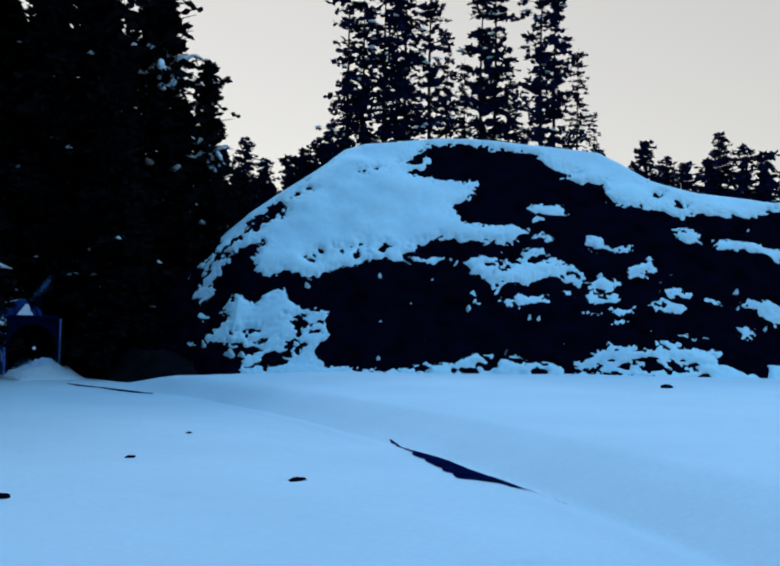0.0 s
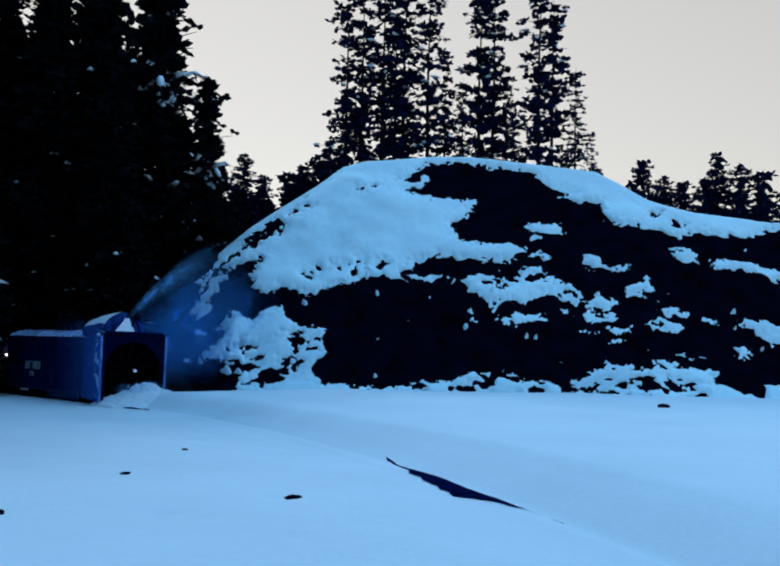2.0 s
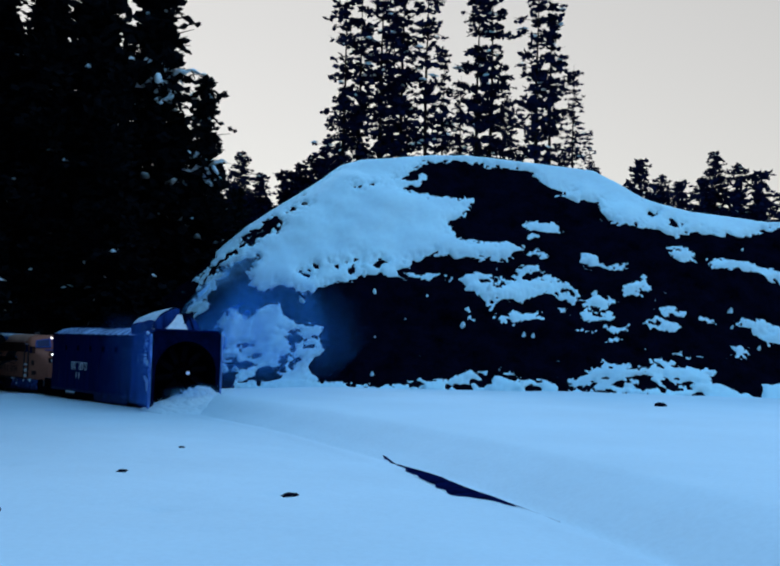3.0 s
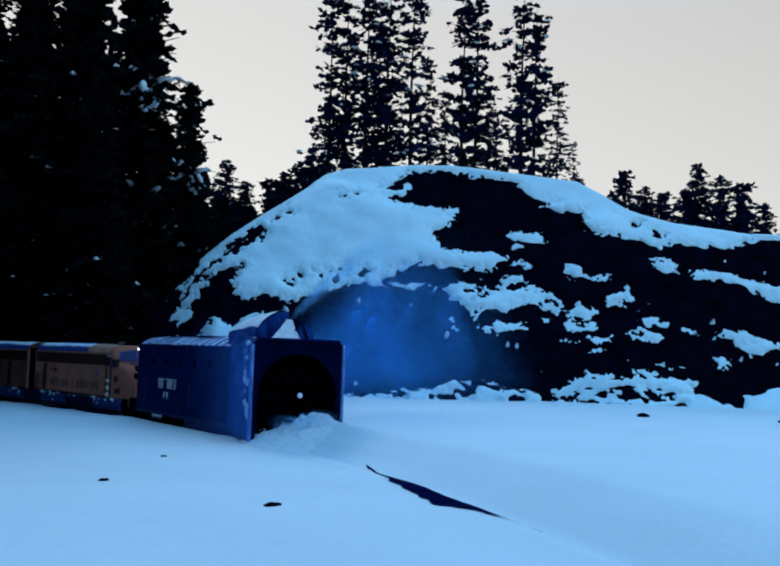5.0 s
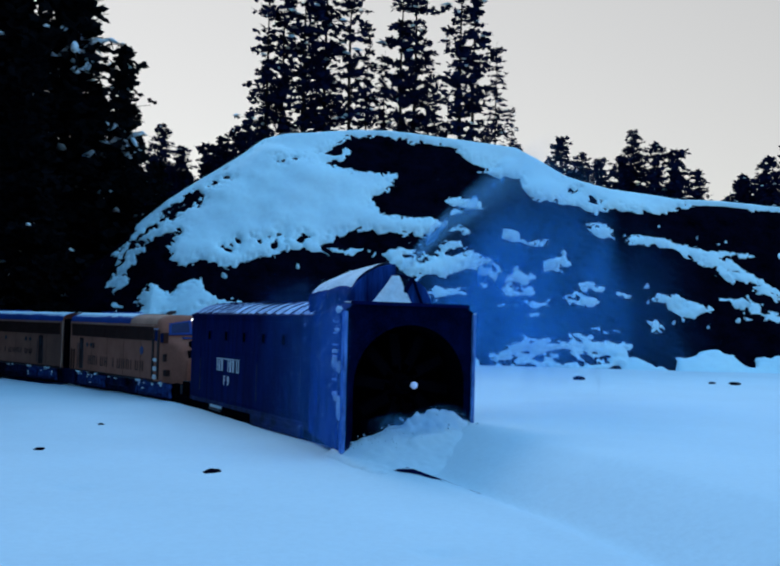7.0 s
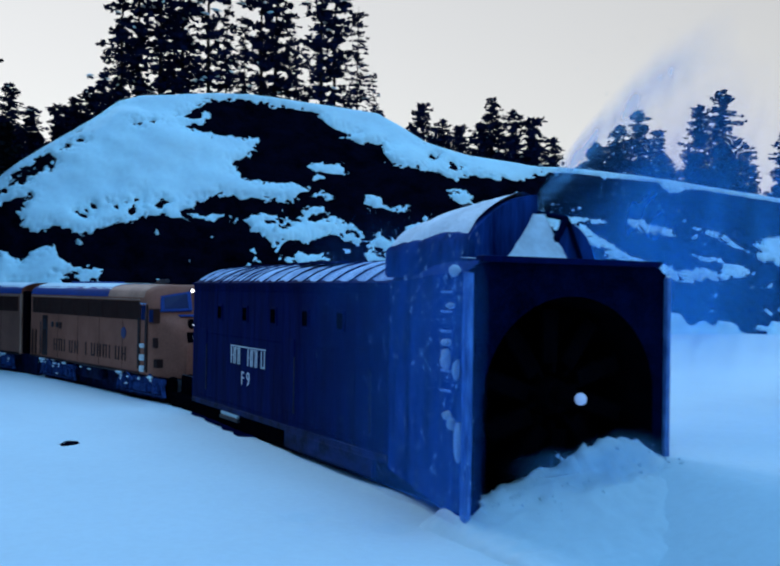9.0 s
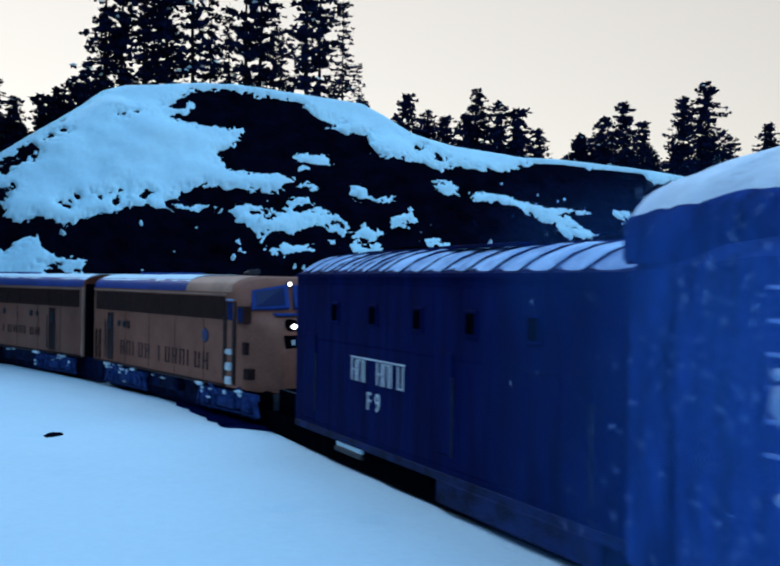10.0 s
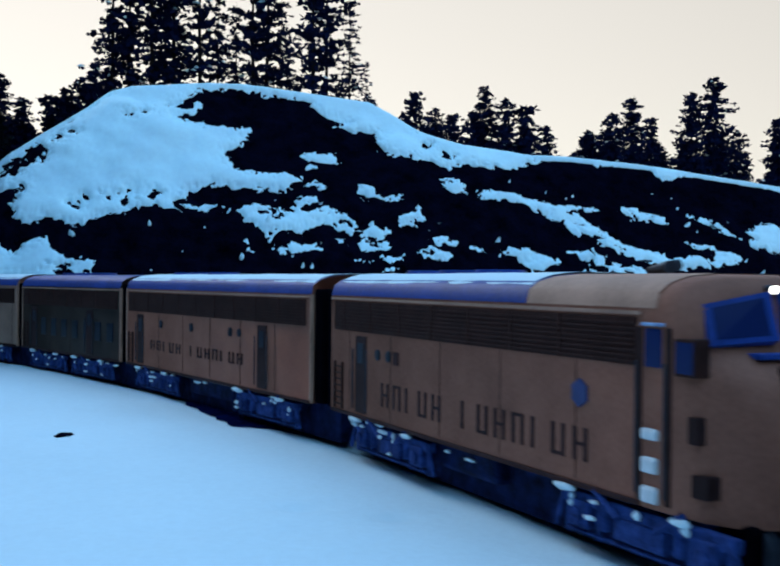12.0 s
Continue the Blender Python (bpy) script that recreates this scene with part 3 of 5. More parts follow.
def tree(name, seed, height, radius, start, whorls, per, clump, droop, needles, trunk_r, snow=0.0, ragged=0.35, narrow=1.0, label=""):
    """A conifer: a tapered trunk with limbs in whorls, each set with bunches of needles."""
    rng = np.random.default_rng(seed)
    root = new(name)
    limbs, verts, faces, sverts, sfaces = [], [], [], [], []
    for k in range(whorls):
        f = (k + rng.uniform(-0.3, 0.3)) / whorls
        f = min(max(f, 0), 0.99)
        z = height * (start + (1 - start) * f)
        reach = radius * ((1 - f) ** narrow * 0.92 + 0.08) * rng.uniform(0.75, 1.15)
        for j in range(per):
            if rng.uniform() < 0.10:
                continue
            a = rng.uniform(0, 6.283)
            r = reach * rng.uniform(1 - ragged, 1.0 + ragged * 0.35)
            tip = np.array([math.cos(a) * r, math.sin(a) * r, z - droop * r + rng.uniform(-0.2, 0.2) * height / whorls])
            root_p = np.array([0, 0, z])
            limbs.append((tuple(root_p), tuple(tip), max(0.02, trunk_r * 0.16)))
            count = max(2, int(r / (clump * (0.62 if ragged < 0.5 else 0.80))))
            for c in range(count):
                u = (c + rng.uniform(0.2, 1.0)) / count
                p = root_p + (tip - root_p) * u + rng.normal(size=3) * clump * 0.30
                tv, tf = tuft(rng, clump * rng.uniform(0.7, 1.25))
                b = len(verts)
                verts += [p + q for q in tv]
                faces += [tuple(b + i for i in g_) for g_ in tf]
                if rng.uniform() < snow * (0.4 + 0.6 * u) * (1.0 if snow < 0.1 or 0.60 < f < 0.73 else 0.06):
                    b = len(sverts)
                    ln = clump * rng.uniform(0.35, 0.95) * (1.1 if snow > 0.1 else 1.0)
                    dx = np.array([math.cos(a), math.sin(a), rng.uniform(-0.9, 0.5) if snow > 0.1 else -droop * 0.5])
                    sx = np.array([-math.sin(a), math.cos(a), 0])
                    o = p + np.array([0, 0, clump * 0.22])
                    ring = [o + dx * ln * math.cos(t) * rng.uniform(0.8, 1.2) + sx * ln * 0.42 * math.sin(t) * rng.uniform(0.8, 1.2) for t in np.linspace(0, 6.283, 8)[:-1]]
                    puff = rng.uniform(0.25, 0.6) if snow > 0.1 else 0.28
                    sverts += ring + [o + np.array([0, 0, clump * puff]), o - np.array([0, 0, clump * 0.10])]
                    for i in range(7):
                        sfaces += [(b + i, b + (i + 1) % 7, b + 7), (b + (i + 1) % 7, b + i, b + 8)]
    part("trunk", trunk_mesh(rng, height, trunk_r, limbs), BARK, root)
    put("crown", mesh_of("crown", verts, faces, needles), root)
    if sverts:
        tagged(put("snow_load", mesh_of("snow_load", sverts, sfaces, SNOW, True), root), "clots of snow lying on the boughs", kind="stuff")
    tagged(root, label, "tree")
    return root


def plant(makers, spots, group):
    """Copies of a few made trees at (x, y, foot, scale, turn)."""
    for k, (kind, x, y, z, sc, turn) in enumerate(spots):
        src = makers[kind]
        if not src.get("planted"):
            src["planted"] = 1
            ob = src
        else:
            ob = copy_thing(src, pose(0, 0, 0))
        ob.matrix_basis = pose(x, y, z, 0, 0, turn) @ Matrix.Diagonal((sc, sc, sc, 1))
        ob["group"] = group


# tall thin pines standing behind the dome's top
pines = [tree("pine_tree", 100 + i, 27.0, 3.5, 0.05, 21, 5, 0.80, -0.06 + 0.06 * i, NEEDLES_PINE, 0.27, 0.07, 0.60, 0.45,
              "tall dark pine with ragged sparse foliage against the sky") for i in range(4)]
rp = random.Random(5)
plant(pines, [(i % 4, x, y, 20.5, sc, rp.uniform(0, 360)) for i, (x, y, sc) in enumerate([
    (-3.6, 112, 1.02), (-1.2, 110, 1.05), (1.2, 113, 1.1), (3.9, 111, 1.06), (6.2, 117, 0.74), (9.8, 112, 1.02), (13.6, 118, 0.66), (11.6, 114, 1.1), (16.3, 110, 1.08), (18.3, 113, 0.95),
    (20.8, 112, 0.62), (-5.8, 114, 0.52), (22.3, 110, 0.33), (0.2, 118, 1.0), (8.2, 116, 0.60), (-5.3, 111, 0.97)])], "pines on the hilltop")

# small trees along the skyline
smalls = [tree("spruce_tree", 200 + i, 12.0, 3.5, 0.03, 22, 8, 0.56, 0.02, NEEDLES_PINE, 0.15, 0.02, 0.50, 0.58,
               "small dark conifer on the skyline behind the hill") for i in range(4)]
tops = [(-19.6, 29.9), (-17.2, 27.3), (-14, 28.4), (-12.4, 29.4), (-10.4, 30.4), (-8.5, 30.8), (-6.5, 31.5), (28.3, 30.1), (33.5, 30.6), (36.9, 28.8), (38.9, 27.9), (42.8, 28.9), (44.9, 32.6),
        (47.1, 30.4), (49.7, 29.6), (53, 27.0), (62.2, 28.7), (66.2, 31.4), (70.6, 29.3), (75.8, 32.9), (80.5, 35.7), (85.4, 28.1), (91.3, 30.1), (94.5, 33.2), (100, 31)]
spots = []
for i, (x, top) in enumerate(tops):
    spots.append((i % 4, x, 133 + rp.uniform(-2, 3), top - 12.0 * (0.95 + 0.2 * (i % 3)), 0.95 + 0.2 * (i % 3), rp.uniform(0, 360)))
for i in range(120):
    x = rp.uniform(-22, 104)
    if 54.5 < x < 60.5 or 86.8 < x < 89.5 or 21 < x < 27:
        continue
    low = 24.5 if x < 56 else 24.0
    spots.append((i % 4, x, 139 + rp.uniform(-3, 6), low + rp.uniform(0.3, 3.9) - 12, 1.0, rp.uniform(0, 360)))
plant(smalls, spots, "trees on the skyline")

# the hill's back and the wooded rise that carry them
def back_slope():
    xs, ys = np.linspace(-150, 190, 120), np.linspace(98, 190, 40)
    gx, gy = np.meshgrid(xs, ys, indexing="ij")
    ridge = np.interp(gx, [-150, -40, -20, -9, -2, 8, 20, 27, 40, 60, 80, 110, 190], [3, 4, 6, 13, 19, 20.5, 20, 17, 15.5, 14.5, 13.5, 12, 8])
    gz = ridge * smooth01((gy - 92) / 14) - 0.2 + 0.5 * fbm(gx * 0.1, gy * 0.1, 91, 3)
    gz = gz * smooth01((190 - gy) / 40)
    tagged(put("rise", mesh_of("rise", np.stack([gx.ravel(), gy.ravel(), gz.ravel()], 1), grid_faces(120, 40), SNOW, True)), "snowy rise behind the rock dome", "hillside", kind="structure")


back_slope()

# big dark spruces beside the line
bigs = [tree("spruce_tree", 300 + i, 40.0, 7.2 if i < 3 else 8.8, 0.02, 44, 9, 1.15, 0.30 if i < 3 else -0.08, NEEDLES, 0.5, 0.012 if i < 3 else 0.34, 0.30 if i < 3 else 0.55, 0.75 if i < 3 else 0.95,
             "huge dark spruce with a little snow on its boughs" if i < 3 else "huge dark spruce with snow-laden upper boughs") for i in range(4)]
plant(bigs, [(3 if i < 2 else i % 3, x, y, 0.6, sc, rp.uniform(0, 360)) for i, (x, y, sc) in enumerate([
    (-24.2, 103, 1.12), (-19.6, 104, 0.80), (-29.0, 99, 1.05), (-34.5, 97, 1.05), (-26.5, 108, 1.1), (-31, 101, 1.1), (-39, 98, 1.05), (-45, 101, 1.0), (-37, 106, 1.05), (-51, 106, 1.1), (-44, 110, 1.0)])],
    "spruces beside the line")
# the last two also added to shade the line
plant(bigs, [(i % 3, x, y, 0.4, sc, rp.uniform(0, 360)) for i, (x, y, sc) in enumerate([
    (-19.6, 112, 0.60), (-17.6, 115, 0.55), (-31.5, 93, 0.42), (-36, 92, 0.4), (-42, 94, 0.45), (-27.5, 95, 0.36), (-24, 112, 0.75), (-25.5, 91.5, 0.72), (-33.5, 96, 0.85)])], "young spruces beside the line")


# unseen spruces left of the view, added to shade the train and snow
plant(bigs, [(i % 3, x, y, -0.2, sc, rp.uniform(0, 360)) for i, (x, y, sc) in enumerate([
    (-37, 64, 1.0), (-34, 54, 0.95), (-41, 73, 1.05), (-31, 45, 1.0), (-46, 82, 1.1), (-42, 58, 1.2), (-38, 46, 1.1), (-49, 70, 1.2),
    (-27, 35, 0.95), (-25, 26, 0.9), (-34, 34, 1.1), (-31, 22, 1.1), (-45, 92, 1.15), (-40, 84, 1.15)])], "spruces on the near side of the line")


# dark mound added for the shade under the spruces, hides the lit snow
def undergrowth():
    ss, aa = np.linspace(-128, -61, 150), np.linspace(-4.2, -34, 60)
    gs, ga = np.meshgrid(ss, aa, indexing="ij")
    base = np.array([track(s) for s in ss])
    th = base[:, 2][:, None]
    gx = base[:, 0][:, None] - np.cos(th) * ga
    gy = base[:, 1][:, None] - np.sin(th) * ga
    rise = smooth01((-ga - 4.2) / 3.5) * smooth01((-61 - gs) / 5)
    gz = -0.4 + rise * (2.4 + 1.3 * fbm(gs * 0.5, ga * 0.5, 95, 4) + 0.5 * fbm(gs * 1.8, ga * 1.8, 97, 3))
    tagged(put("undergrowth", mesh_of("undergrowth", np.stack([gx.ravel(), gy.ravel(), gz.ravel()], 1), grid_faces(150, 60), NEEDLES, True)), "dark mound standing in for the shade under the spruces", "brush", kind="structure")


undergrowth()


# unseen dark slope added behind the camera, keeps sky light off the train
def blocking_slope():
    a, r = np.linspace(radians(38), radians(300), 240), np.linspace(26, 130, 30)
    ga, gr = np.meshgrid(a, r, indexing="ij")
    gx, gy = -np.sin(ga) * gr, np.cos(ga) * gr
    gz = (80 + 85 * smooth01((radians(120) - ga) / 0.8)) * smooth01((gr - 18) / 112) + 3.0 * fbm(ga * 40, gr * 0.3, 81, 4) * smooth01((gr - 30) / 12) - 0.5
    tagged(put("backdrop", mesh_of("backdrop", np.stack([gx.ravel(), gy.ravel(), gz.ravel()], 1), grid_faces(240, 30), NEEDLES, True)), "unseen dark slope added to block sky light", "forest", kind="structure")


blocking_slope()


# small marks in the snow: twigs and clods
def clods():
    rng = random.Random(9)
    for x, y, sc in [(-8.85, 34.4, 1.1), (-8.54, 42.9, 0.8), (-2.75, 30.5, 1.5), (-10.2, 26.5, 1.4), (17.3, 62.3, 2.6), (26.5, 60.0, 2.0), (25.4, 60.8, 1.5)]:
        bm = bmesh.new()
        bmesh.ops.create_icosphere(bm, subdivisions=2, radius=0.11)
        for v in bm.verts:
            v.co *= 1 + rng.uniform(-0.3, 0.3)
            v.co.z *= 0.55
            v.co.x *= 1.5
        ob = part("stone", bm, ROCK, None)
        ob.matrix_basis = pose(x, y, ground_at(x, y) + 0.03 * sc, 0, 0, rng.uniform(-20, 20)) @ Matrix.Diagonal((sc, sc, sc, 1))
        tagged(ob, "dark stone poking out of the snow", "stone", "stones in the snow")


clods()


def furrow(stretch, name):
    """A flat dark sheet for the shade in a torn hollow, between an upper and a lower edge across the line."""
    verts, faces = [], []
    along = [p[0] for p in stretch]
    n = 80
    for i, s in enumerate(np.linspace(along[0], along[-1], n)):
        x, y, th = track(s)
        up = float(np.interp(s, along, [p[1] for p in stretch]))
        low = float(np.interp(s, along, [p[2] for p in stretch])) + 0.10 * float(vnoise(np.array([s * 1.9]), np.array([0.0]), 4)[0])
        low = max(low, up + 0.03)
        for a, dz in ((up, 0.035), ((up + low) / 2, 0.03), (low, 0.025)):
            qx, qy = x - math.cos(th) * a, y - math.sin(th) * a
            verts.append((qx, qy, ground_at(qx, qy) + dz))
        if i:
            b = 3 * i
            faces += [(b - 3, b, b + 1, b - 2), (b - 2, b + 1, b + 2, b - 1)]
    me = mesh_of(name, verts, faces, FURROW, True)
    tagged(put(name, me), "dark sheet standing in for shade in a furrow torn beside the line", "furrow", kind="structure")


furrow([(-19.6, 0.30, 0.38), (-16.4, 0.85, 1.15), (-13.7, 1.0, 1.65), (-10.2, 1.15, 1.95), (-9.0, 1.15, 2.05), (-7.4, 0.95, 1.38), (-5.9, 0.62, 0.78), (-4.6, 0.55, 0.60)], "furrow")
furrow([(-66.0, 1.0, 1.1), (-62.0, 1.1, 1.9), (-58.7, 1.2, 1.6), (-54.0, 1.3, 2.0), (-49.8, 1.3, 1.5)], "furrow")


# ---- the train: built with x forward, the camera's side at -y, z up from the rail ----
def loft(stations, closed_ends=True):
    """Skin over cross-sections [(x, [(y, z), ...]), ...] with equal counts."""
    verts, faces = [], []
    n = len(stations[0][1])
    for x, ring in stations:
        verts += [(x, y, z) for y, z in ring]
    for k in range(len(stations) - 1):
        for i in range(n - 1):
            a = k * n + i
            faces.append((a, a + 1, a + 1 + n, a + n))
    if closed_ends:
        faces.append(tuple(range(n)))
        faces.append(tuple(reversed(range((len(stations) - 1) * n, len(stations) * n))))
    return verts, faces


def bars(parent, name, x0, x1, z0, z1, count, y, mat, gaps=(), label="", fill=0.62):
    """Lettering as plain upright bars tied by one thin stroke; one part a letter."""
    step = (x1 - x0) / count
    for k in range(count):
        if k in gaps:
            continue
        a = x0 + k * step
        b = a + step * fill
        t = step * 0.15
        bm = bmesh.new()
        for u in ((a, b - t), (a, b - t), (a,), (a, b - t))[k % 4]:
            add_box(bm, u, u + t, y - 0.012, y + 0.01, z0, z1)
        if k % 4 != 2:
            zc = z0 + (z1 - z0) * (0.5, 0.95, 0.0, 0.06)[k % 4]
            add_box(bm, a + t * 0.5, b - t * 0.5, y - 0.010, y + 0.009, zc - t * 0.3, zc + t * 0.3)
            bmesh.ops.remove_doubles(bm, verts=bm.verts, dist=0.0001)
        part(name, bm, mat, parent, label)


def clot(parent, x, y, z, lx, ly, lz):
    bm = bmesh.new()
    bmesh.ops.create_icosphere(bm, subdivisions=2, radius=1.0)
    for k, v in enumerate(bm.verts):
        r = 1 + 0.22 * math.sin(k * 2.4 + x * 7)
        v.co = Vector((x + v.co.x * lx * r, y + v.co.y * ly, z + v.co.z * lz * r))
    part("snow_clot", bm, SNOW, parent, "lump of caked snow", smooth=True)


def truck(parent, x, seed, wide=1.42, snowy=True):
    """A two-axle truck: arched side frames, springs, hangers, axle boxes and wheels under one body."""
    rng = random.Random(seed)
    bm = bmesh.new()
    for s in (-1, 1):
        y = s * wide
        add_box(bm, x - 2.05, x + 2.05, y - 0.08, y + 0.08, 0.66, 0.88, 0.03)
        add_box(bm, x - 0.60, x + 0.60, y - 0.10, y + 0.10, 0.30, 0.66, 0.03)
        for ax in (-1.5, 1.5):
            add_box(bm, x + ax - 0.26, x + ax + 0.26, y - 0.14, y + 0.14, 0.30, 0.76, 0.04)
            add_cyl(bm, (x + ax, y - s * 0.02, 0.5), (x + ax, y + s * 0.20, 0.5), 0.17, 0.15, seg=10)
            for side in (-0.42, 0.42):
                add_box(bm, x + ax + side - 0.05, x + ax + side + 0.05, y - 0.05, y + 0.05, 0.14, 0.70, 0.015)
            add_cyl(bm, (x + ax * 0.60, y, 0.36), (x + ax * 0.60, y, 0.82), 0.12, seg=8)
        for a in (-1, 1):
            add_cyl(bm, (x + a * 1.05, y * 1.08, 1.0), (x + a * 0.45, y * 1.08, 0.66), 0.06, seg=6)
            add_cyl(bm, (x + a * 1.95, y * 1.04, 0.86), (x + a * 2.25, y * 1.04, 0.20), 0.05, seg=6)
        add_cyl(bm, (x - 1.9, y * 1.03, 0.22), (x + 1.9, y * 1.03, 0.22), 0.035, seg=6)
    add_box(bm, x - 0.35, x + 0.35, -wide, wide, 0.5, 0.9, 0.03)
    tr_ = part("truck", bm, TRUCK, parent, "frosted blue-black two-axle truck")
    for ax in (-1.5, 1.5):
        for s in (-1, 1):
            w = bmesh.new()
            add_cyl(w, (x + ax, s * 0.72, 0.5), (x + ax, s * 0.86, 0.5), 0.5, seg=24)
            add_cyl(w, (x + ax, s * 0.70, 0.5), (x + ax, s * 0.74, 0.5), 0.54, seg=24)
            part("wheel", w, STEEL, tr_)
    if snowy:
        # caked snow: a large lump over the first axle, small ones below
        clot(tr_, x - 1.9, -wide * 1.08, 0.92, 0.34, 0.10, 0.08)
        clot(tr_, x + 1.0, -wide * 1.08, 0.90, 0.26, 0.09, 0.07)
        for _ in range(7):
            clot(tr_, x + rng.uniform(-2.0, 2.0), -wide * 1.09, rng.choice((0.80, 0.68, 0.52, 0.36)), rng.uniform(0.05, 0.14), 0.05, rng.uniform(0.03, 0.08))
    return tr_


def lamp(parent, name, x, y, z, r, mat=None):
    """A lamp facing forward: a rim and a domed lens."""
    bm = cyl((x - 0.16, y, z), (x + 0.02, y, z), r * 1.25, seg=20)
    rim = part(name, bm, STEEL, parent, "round lit lamp in a metal rim")
    bm = bmesh.new()
    bmesh.ops.create_uvsphere(bm, u_segments=16, v_segments=8, radius=r, matrix=Matrix.Translation((x + 0.02, y, z)) @ Matrix.Diagonal((0.45, 1, 1, 1)))
    part("lens", bm, mat or LAMP, rim, "glowing lens", smooth=True)
    return rim


HW = 1.55          # half width of the car bodies


def section(hw, z0, side, top, n=9):
    """Half-round roofed outline from the near sill over the roof to the far sill."""
    pts = [(-hw, z0), (-hw, z0 + (side - z0) * 0.5), (-hw, side)]
    for k in range(1, n):
        a = math.pi * k / n
        c, s = math.cos(a), math.sin(a)
        pts.append((-hw * math.copysign(abs(c) ** 0.62, c), side + (top - side) * abs(s) ** 0.75))
    pts += [(hw, side), (hw, z0 + (side - z0) * 0.5), (hw, z0)]
    return pts


def carbody_details(root, x_rear, x_front, paint, portholes, letters, letter_mat, door_at, grille_to, seed):
    """Grille band, doors, portholes, ladders, lettering and trims on both flanks; the unseen flank has the band alone."""
    rng = random.Random(seed)
    for s in (-1, 1):
        y = s * (HW + 0.012)
        band = part("grille_band", box(x_rear + 0.25, grille_to, min(y, y - s * 0.03), max(y, y - s * 0.03), 3.12, 3.86), GRILLE, root, "grey brown metal grille band along the top of the side")
        for k in range(8):
            z = 3.17 + k * 0.085
            part("slat", box(x_rear + 0.3, grille_to - 0.05, y - 0.02, y + 0.02, z, z + 0.022), SLAT, band)
        for k in range(int((grille_to - x_rear) / 1.6)):
            xx = x_rear + 0.9 + k * 1.6
            part("grille_post", box(xx, xx + 0.05, y - 0.022, y + 0.022, 3.12, 3.86), SLAT, band)
        trim = part("side_trim", box(x_rear + 0.05, x_front, y - 0.015, y + 0.015, 3.90, 3.96), TAN, root, "pale trim line under the roof")
        part("side_trim", box(x_rear + 0.05, x_front, y - 0.015, y + 0.015, 0.98, 1.06), LETTER_RED, root, "dark red line along the sill")
    y = -(HW + 0.006)
    for dx in door_at:
        d = part("door", box(dx - 0.32, dx + 0.32, y - 0.02, y + 0.03, 1.12, 3.02, 0.01), DOOR_DARK, root, "narrow dark side door")
        part("window_pane", box(dx - 0.17, dx + 0.17, y - 0.03, y - 0.01, 2.35, 2.85), DARK_GLASS, d)
        for sx in (-0.42, 0.42):
            part("grab_iron", cyl((dx + sx, y - 0.05, 1.2), (dx + sx, y - 0.05, 2.7), 0.02, seg=6), STEEL, d)
    for px_, zz, r in portholes:
        p = part("porthole", cyl((px_, y + 0.02, zz), (px_, y - 0.03, zz), r, seg=18), STEEL, root, "small round side window")
        part("window_pane", cyl((px_, y, zz), (px_, y - 0.036, zz), r * 0.78, seg=18), DARK_GLASS, p)
    if letters:
        x0, x1, z0, z1, n, gaps = letters
        bars(root, "lettering", x0, x1, z0, z1, n, y, letter_mat, gaps, "dark lettering as plain bars on the flank")
    # corner ladder at the rear
    lad = bmesh.new()
    for k in range(7):
        add_box(lad, x_rear + 0.35, x_rear + 0.85, y - 0.05, y - 0.02, 1.2 + k * 0.16, 1.225 + k * 0.16)
    for xx in (x_rear + 0.35, x_rear + 0.85):
        add_box(lad, xx - 0.02, xx + 0.02, y - 0.05, y, 1.1, 2.3)
    part("ladder", lad, GRILLE, root, "short ladder at the body corner")
    # panel seams
    k = x_rear + 1.25
    while k < x_front - 0.5:
        part("panel_seam", box(k, k + 0.012, y - 0.003, y + 0.01, 1.1, 3.1), DOOR_DARK, root)
        k += 2.44
    # underframe: tanks, pipes and steps
    tank = part("fuel_tank", box(x_rear + (x_front - x_rear) * 0.38, x_rear + (x_front - x_rear) * 0.62, -1.25, 1.25, 0.34, 0.96, 0.12), UNDER, root, "dark tank under the body")
    part("pipe", cyl((x_rear + 0.6, -1.3, 0.93), (x_front - 0.6, -1.3, 0.93), 0.05, seg=8), STEEL, tank)
    for _ in range(6):
        clot(root, rng.uniform(x_rear + 0.4, x_front - 0.4), -1.5, rng.uniform(0.80, 0.98), rng.uniform(0.08, 0.26), 0.06, rng.uniform(0.03, 0.055))
    # roof furniture: dynamic brake hatch, fans, horns
    for k in range(3):
        fx = x_rear + 2.2 + k * 1.7
        part("roof_fan", cyl((fx, 0, 4.5), (fx, 0, 4.66), 0.55, 0.5, seg=20), ROOF_GREY, root)


